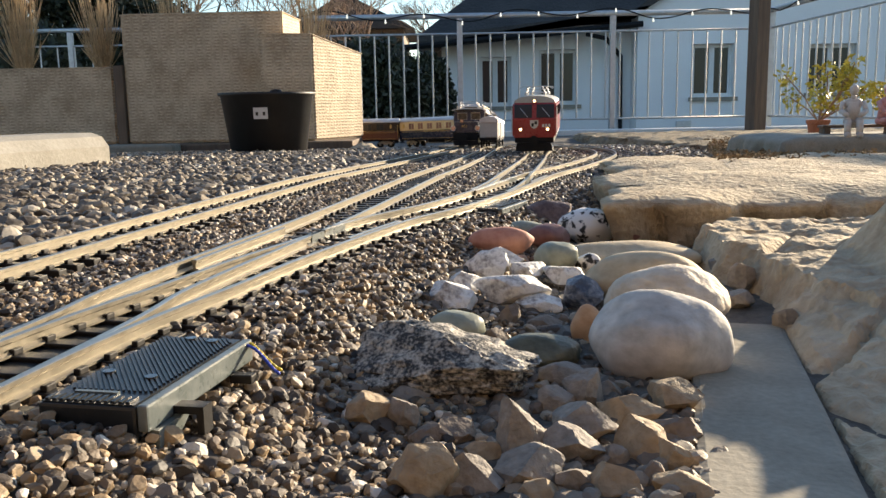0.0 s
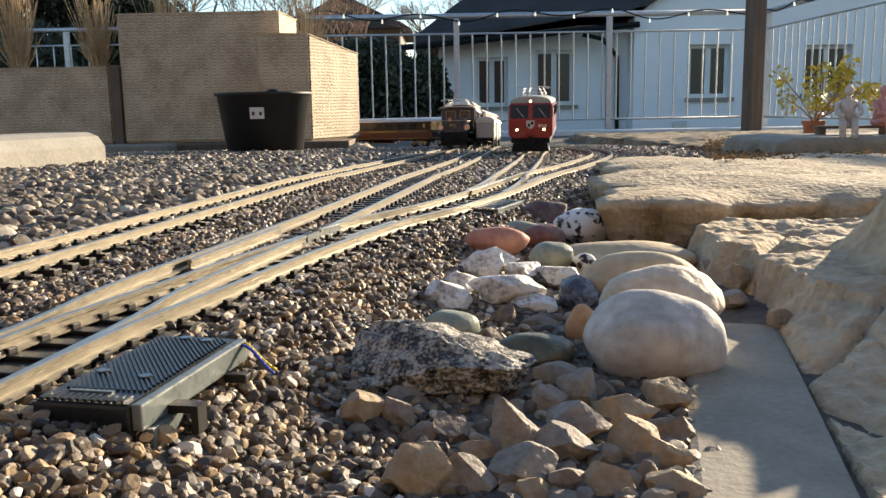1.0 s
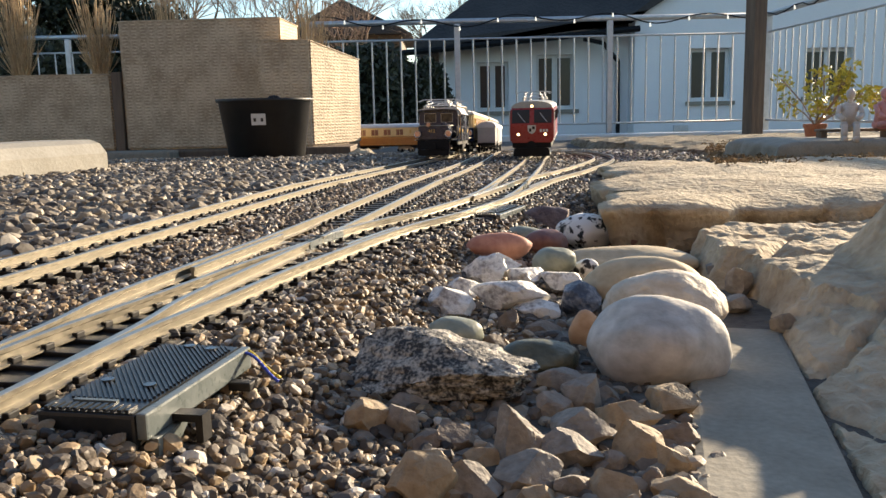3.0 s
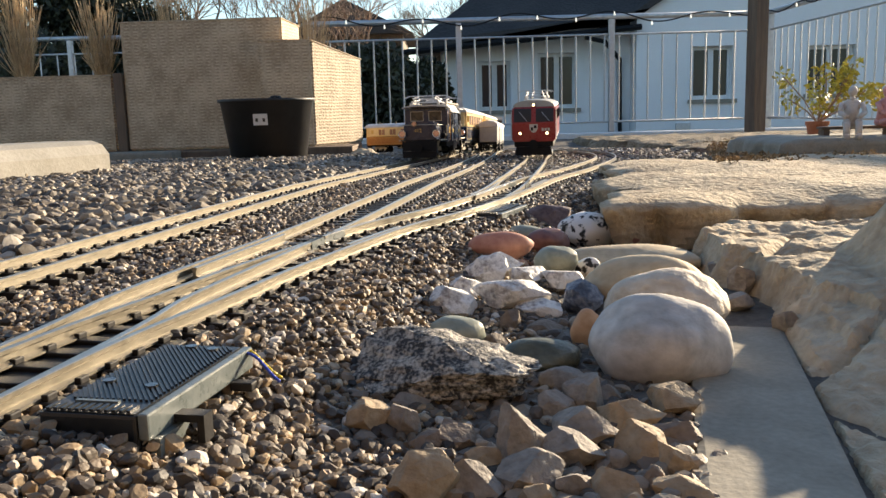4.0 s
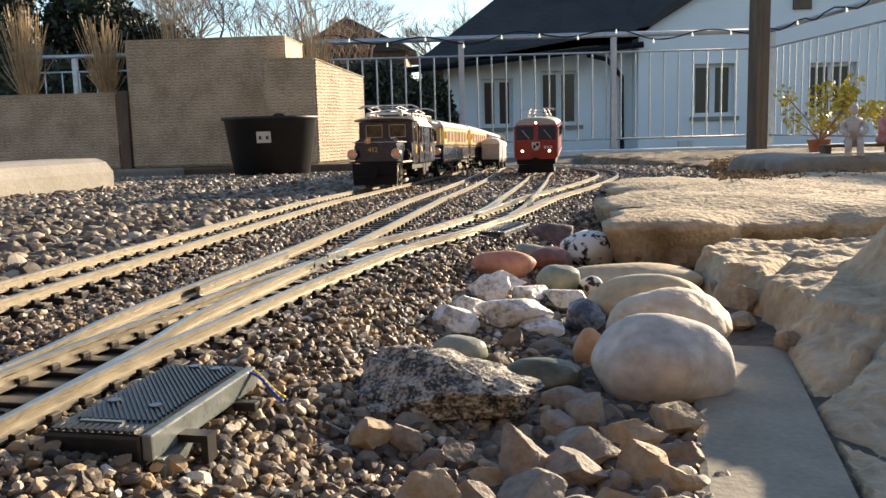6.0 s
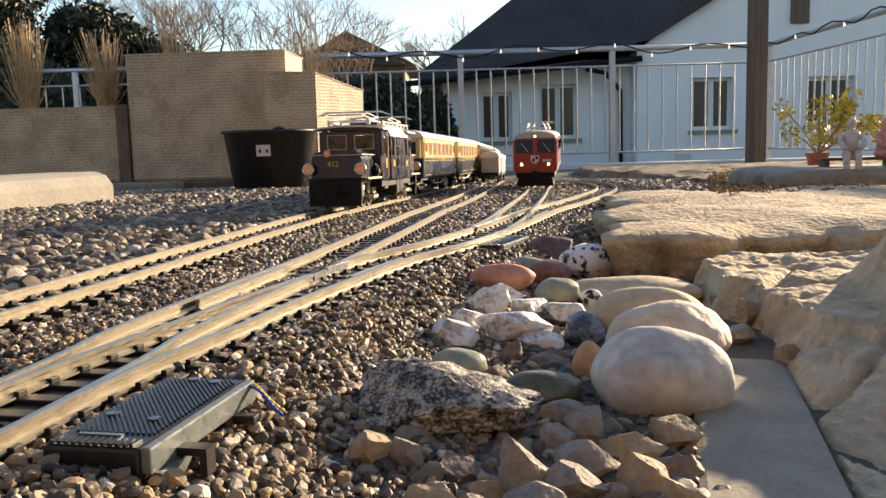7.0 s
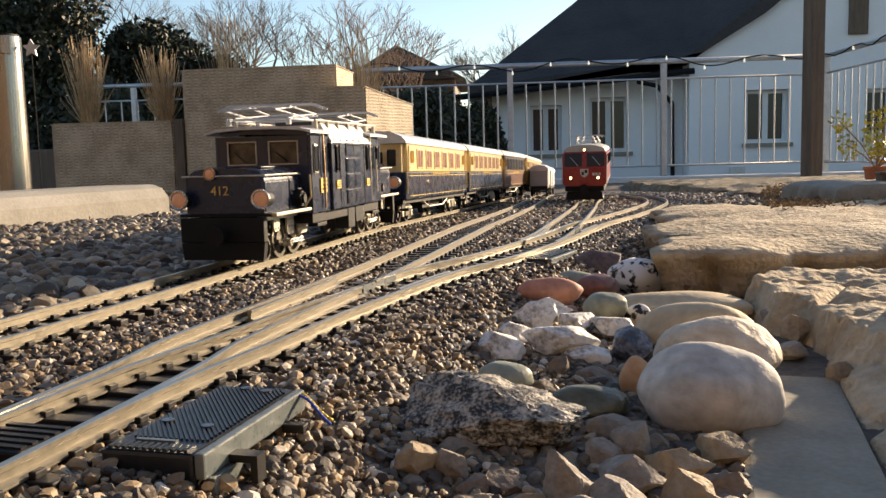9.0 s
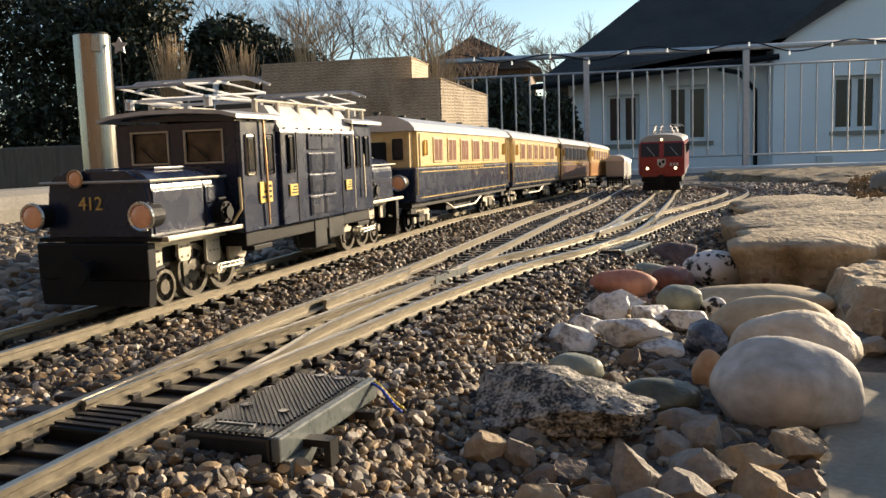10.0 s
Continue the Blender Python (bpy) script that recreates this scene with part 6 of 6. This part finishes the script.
def red_loco():
    t = thing("locomotive", "red model electric locomotive with silver roof standing on the siding", "model locomotive", pose(0.25, 2.31, gz(2.31), -1.2, 0, 180 - 9))
    L, W = 0.52, 0.058
    bm = B()
    prism(bm, [(0.0, 0.04), (0.0, 0.088), (-0.012, 0.128), (-0.016, 0.1325), (-L + 0.016, 0.1325), (-L + 0.012, 0.128), (-L, 0.088), (-L, 0.04)], 0, -W, W)
    bmesh.ops.bevel(bm, geom=[e for e in bm.edges if abs(e.verts[0].co.x - e.verts[1].co.x) < 1e-6], offset=0.004, segments=2, affect="EDGES")
    part("body", bm, M_RED, t)
    bm = B()
    prism(bm, [(-0.056, 0.1315), (0.056, 0.1315), (0.053, 0.138), (0.045, 0.1435), (0.032, 0.1475), (0.015, 0.1495), (-0.015, 0.1495), (-0.032, 0.1475), (-0.045, 0.1435), (-0.053, 0.138)], 1, -L + 0.014, -0.014)
    part("roof", bm, M_TANK, t)
    for x0, x1 in ((-0.053, -0.006), (0.006, 0.053)):
        bm = B()
        box(bm, x0, x1, -0.001, 0.001, 0.092, 0.1275, 0.0009, None)
        for v in bm.verts:
            v.co.y += -(v.co.z - 0.088) * 0.3 + 0.0009
        part("windscreen", bm, M_GLASS, t)
        bm = B()
        tube(bm, [((x0 + x1) / 2 - 0.012, 0.0, 0.094), ((x0 + x1) / 2 + 0.008, -0.007, 0.118)], 0.0008, 4)
        part("wiper", bm, M_SILVER, t)
    for x in (-0.036, 0.036):
        head_lamp(t, x, 0.004, 0.062, 0.0045, M_LAMPHOT, M_BLACK)
    head_lamp(t, 0.0, -0.008, 0.1365, 0.0042, M_LAMPHOT, M_RED)
    bm = B()
    prism(bm, [(-0.011, 0.086), (0.011, 0.086), (0.011, 0.073), (0.006, 0.066), (0, 0.063), (-0.006, 0.066), (-0.011, 0.073)], 1, 0.0003, 0.0016)
    sh = part("shield", bm, M_SILVER, t, "pale shield emblem with dark shapes")
    bm = B()
    box(bm, -0.008, -0.001, 0.0017, 0.0021, 0.075, 0.083)
    box(bm, 0.001, 0.007, 0.0017, 0.0021, 0.069, 0.078)
    part("shape", bm, M_BLACK, sh)
    for i in range(3):
        bm = B()
        box(bm, -0.043 + i * 0.008, -0.0375 + i * 0.008, 0.0003, 0.0014, 0.068, 0.0755)
        part("number_bar", bm, M_SILVER, t)
    bm = B()
    box(bm, -0.052, 0.052, -L + 0.01, -0.004, 0.026, 0.0398, 0.001)
    part("frame", bm, M_BLACK, t)
    bm = B()
    prism(bm, [(-0.05, 0.004), (0.05, 0.004), (0.046, 0.026), (-0.046, 0.026)], 1, -0.004, 0.008)
    part("snow_plough", bm, M_BLACK, t)
    bm = B()
    rod(bm, (0, 0.008, 0.033), (0, 0.02, 0.033), 0.005, 10)
    rod(bm, (0, 0.02, 0.033), (0, 0.023, 0.033), 0.013, 18)
    part("buffer", bm, M_BLACK, t)
    for x in (-1, 1):
        bm = B()
        for yc in (-0.12, -0.4):
            box(bm, x * 0.036 - 0.003, x * 0.036 + 0.003, yc - 0.055, yc + 0.055, 0.014, 0.03, 0.002)
        part("bogie_frame", bm, M_FRAME, t)
        for y0 in (-0.035, -0.13, -0.22, -0.31, -0.4, -0.49):
            bm = B()
            box(bm, x * (W + 0.0002) - 0.0008, x * (W + 0.0002) + 0.0008, y0 - 0.017, y0 + 0.012, 0.094, 0.122, 0.002)
            part("side_window", bm, M_GLASS, t)
        hand_rail(t, [(x * 0.06, -0.012, 0.12), (x * 0.06, -0.006, 0.05)], M_SILVER, 0.0013)
        bm = B()
        box(bm, x * (W + 0.0002) - 0.0006, x * (W + 0.0002) + 0.0006, -L + 0.02, -0.012, 0.046, 0.0485)
        part("stripe", bm, M_SILVER, t)
    for yc in (-0.085, -0.155, -0.365, -0.435):
        wheelset(t, yc, 0.0195, spokes=8, material=M_BLACK)
    pantograph(t, -0.11, 0.158, 1, 0.034)
    pantograph(t, -0.42, 0.158, -1, 0.034)


red_loco()




def van(x, y, yaw):
    t = thing("goods_van", "grey model goods van standing on the branch", "model wagon", pose(x, y, gz(y), 0, 0, yaw), "standing wagons")
    bm = B()
    box(bm, -0.031, 0.031, -0.1, 0.1, 0.036, 0.088, 0.002)
    body = part("body", bm, M_TANK, t)
    bm = B()
    prism(bm, [(-0.034, 0.0882), (0.034, 0.0882), (0.031, 0.098), (0.02, 0.106), (0, 0.109), (-0.02, 0.106), (-0.031, 0.098)], 1, -0.103, 0.103)
    part("roof", bm, M_SILVER, t)
    for k in (-1, 1):
        bm = B()
        box(bm, k * 0.0316 - 0.0012, k * 0.0316 + 0.0012, -0.03, 0.03, 0.04, 0.085, 0.0006)
        part("door", bm, M_SILVER, body)
    bm = B()
    box(bm, -0.03, 0.03, -0.11, 0.11, 0.026, 0.0358, 0.001)
    part("frame", bm, M_BLACK, t)
    for yc in (-0.075, 0.075):
        wheelset(t, yc, 0.0155, spokes=6, material=M_BLACK)


van(0.176, 3.08, -6)
van(0.212, 3.4, -8)


# ---- gravel ----
def rocks(name, label, pts, radii, material, tris, seed):
    """Crushed stones of random shape, size and turn at the points, joined into one mesh."""
    rng = np.random.RandomState(seed)
    bm = B()
    bmesh.ops.create_icosphere(bm, subdivisions=1 if tris == 20 else 2, radius=1.0)
    bm.verts.ensure_lookup_table()
    base = np.array([v.co[:] for v in bm.verts])
    faces = np.array([[v.index for v in f.verts] for f in bm.faces])
    bm.free()
    shapes = []
    for k in range(24):
        v = base.copy()
        for _ in range(7):
            n = rng.normal(size=3)
            n /= np.linalg.norm(n)
            e = np.maximum(0, v @ n - rng.uniform(0.45, 0.85))
            v = v - e[:, None] * n * 0.95
        v *= 1 + rng.uniform(-0.07, 0.07, (len(v), 1))
        shapes.append(v)
    shapes = np.array(shapes)
    n = len(pts)
    q = rng.normal(size=(n, 4))
    q /= np.linalg.norm(q, axis=1)[:, None]
    w, x, y, z = q.T
    R = np.stack([1 - 2 * (y * y + z * z), 2 * (x * y - z * w), 2 * (x * z + y * w), 2 * (x * y + z * w), 1 - 2 * (x * x + z * z), 2 * (y * z - x * w), 2 * (x * z - y * w), 2 * (y * z + x * w), 1 - 2 * (x * x + y * y)], 1).reshape(-1, 3, 3)
    sc = radii[:, None] * rng.uniform(0.7, 1.25, (n, 3))
    V = shapes[rng.randint(0, 24, n)] * sc[:, None, :]
    V = np.einsum("nij,nkj->nki", R, V)
    V[:, :, 2] *= 0.8
    V += pts[:, None, :]
    F = (faces[None] + (np.arange(n) * len(base))[:, None, None]).reshape(-1, 3)
    ob = new(name, fast_mesh(name, V.reshape(-1, 3), F, material))
    return tagged(ob, label, "gravel", kind="stuff")


def scatter(x0, x1, y0, y1, pitch, rmin, rmax, keep, lift, seed):
    rng = np.random.RandomState(seed)
    nx, ny = int((x1 - x0) / pitch), int((y1 - y0) / pitch)
    gx, gy = np.meshgrid(x0 + (np.arange(nx) + 0.5) * pitch, y0 + (np.arange(ny) + 0.5) * pitch)
    p = np.stack([gx.ravel(), gy.ravel()], 1) + rng.uniform(-0.6, 0.6, (nx * ny, 2)) * pitch
    p = np.array([q for q in p if keep(q[0], q[1])])
    r = rmin + (rmax - rmin) * rng.rand(len(p)) ** 2.2
    z = np.array([ground_z(a, b) for a, b in p]) + lift * r + rng.uniform(-0.001, 0.0015, len(p))
    return np.column_stack([p, z]), r


def near_wedge(x, y):
    return abs(x) < 0.66 * y + 0.12 and x > -0.75 * y - 0.12


def in_turnout(x, y):
    if not 0.2 < y < 0.62:
        return False
    return any(abs(x - float(np.interp(y, ys, xs))) < 0.0205 for ys, xs in TURNOUT_LINES)


TURNOUT_LINES = [([p.y for p in line], [p.x for p in line]) for line in (ROUTE_NEAR, [p for p in ROUTE_FAR if p.y < 0.5])]


def fine_bed(x, y):
    return near_wedge(x, y) and not in_turnout(x, y) and T1X(y) - 0.07 < x < lerp_at(EDGE, y) + (0.16 if y < 1.0 else 0.22)


def left_bed(x, y):
    return x <= T1X(y) - 0.05 and x > -0.85 * y - 0.2


rocks("ballast", "fine brown and tan crushed ballast stones", *scatter(-0.42, 0.2, 0.2, 0.45, 0.0036, 0.0015, 0.0047, fine_bed, 0.35, 1), M_BALLAST, 80, 1)
rocks("ballast", "fine brown and tan crushed ballast stones", *scatter(-0.5, 0.3, 0.45, 0.85, 0.0038, 0.0017, 0.0046, fine_bed, 0.35, 9), M_BALLAST, 20, 9)
rocks("ballast", "fine brown and tan crushed ballast stones", *scatter(-0.5, 0.35, 0.85, 1.35, 0.0047, 0.0021, 0.005, fine_bed, 0.25, 2), M_BALLAST, 20, 2)
rocks("ballast", "fine brown and grey crushed ballast stones", *scatter(-0.4, 0.75, 1.35, 2.6, 0.0078, 0.0034, 0.0075, fine_bed, 0.3, 3), M_BALLAST, 20, 3)
rocks("ballast", "brown and grey crushed ballast stones", *scatter(-0.9, 1.0, 2.6, 4.9, 0.014, 0.007, 0.012, lambda x, y: x < lerp_at(EDGE, y) + 0.2, 0.2, 4), M_BALLAST, 20, 4)
rocks("gravel", "coarse grey and tan gravel", *scatter(-1.4, -0.1, 0.45, 1.9, 0.0105, 0.005, 0.0125, left_bed, 0.35, 5), M_GRAVEL, 80, 5)
rocks("gravel", "coarse grey and tan gravel", *scatter(-2.6, 0.0, 1.9, 4.1, 0.0155, 0.007, 0.015, left_bed, 0.35, 6), M_GRAVEL, 20, 6)
rocks("rubble", "small brown rubble between the cobbles", *scatter(-0.12, 0.24, 0.24, 1.0, 0.0085, 0.0032, 0.0075, lambda x, y: lerp_at(EDGE, y) + 0.07 < x < lerp_at(EDGE, y) + 0.34 and x < 0.03 + 0.245 * y, -0.15, 8), M_RUBBLE, 80, 8)
rocks("gravel", "stone chips on the rockery bed", *scatter(0.45, 2.4, 1.3, 4.0, 0.035, 0.003, 0.011, lambda x, y: x > lerp_at(EDGE, y) + 0.2, 0.6, 7), M_GRAVEL, 20, 7)


# ---- what moves ----
STEPS = [math.hypot(*(b - a)) for a, b in zip(TRAIN_LINE[:-1], TRAIN_LINE[1:])]
ALONG = np.concatenate([[0], np.cumsum(STEPS)])


def on_line(s):
    x = float(np.interp(s, ALONG, [p.x for p in TRAIN_LINE]))
    y = float(np.interp(s, ALONG, [p.y for p in TRAIN_LINE]))
    return Vector((x, y, gz(y)))


def front_at(t):
    """Where the locomotive's front stands on its line, in metres along it."""
    y = 3.14914 + (-0.209437) * t + (-0.0046674) * t * t + (-0.00004744) * t ** 3
    return (y + 0.5) * 1.01241


def vehicle_pose(s, reach):
    a, b = on_line(s - reach), on_line(s + reach)
    d = a - b
    return pose(*((a + b) / 2), math.degrees(math.atan2(d.z, math.hypot(d.x, d.y))), 0, math.degrees(math.atan2(-d.x, d.y)))


def motions():
    rows = [i / 4 for i in range(41)]
    walk(LOCO, [(t, vehicle_pose(front_at(t) + 0.243, 0.15)) for t in rows])
    for k, c in enumerate(COACHES):
        walk(c, [(t, vehicle_pose(front_at(t) + 0.243 + 0.545 + 0.555 * k, 0.19)) for t in rows])
    for w, y, r in LOCO_WHEELS:
        n = 150 if r < 0.02 else 100
        walk(w, [(10 * i / n, pose(0, y, r, math.degrees((front_at(10 * i / n) - front_at(0)) / r), 0, 0)) for i in range(n + 1)])
    for ob, y, r, c in LOCO_RODS:
        rows_r = []
        for i in range(101):
            a = (front_at(i / 10) - front_at(0)) / r
            rows_r.append((i / 10, pose(0, y + c * math.cos(a), r + c * math.sin(a))))
        walk(ob, rows_r)
    for w, y, r in COACH_WHEELS:
        walk(w, [(i / 15, pose(0, y, r, math.degrees((front_at(i / 15) - front_at(0)) / r), 0, 0)) for i in range(151)])


motions()
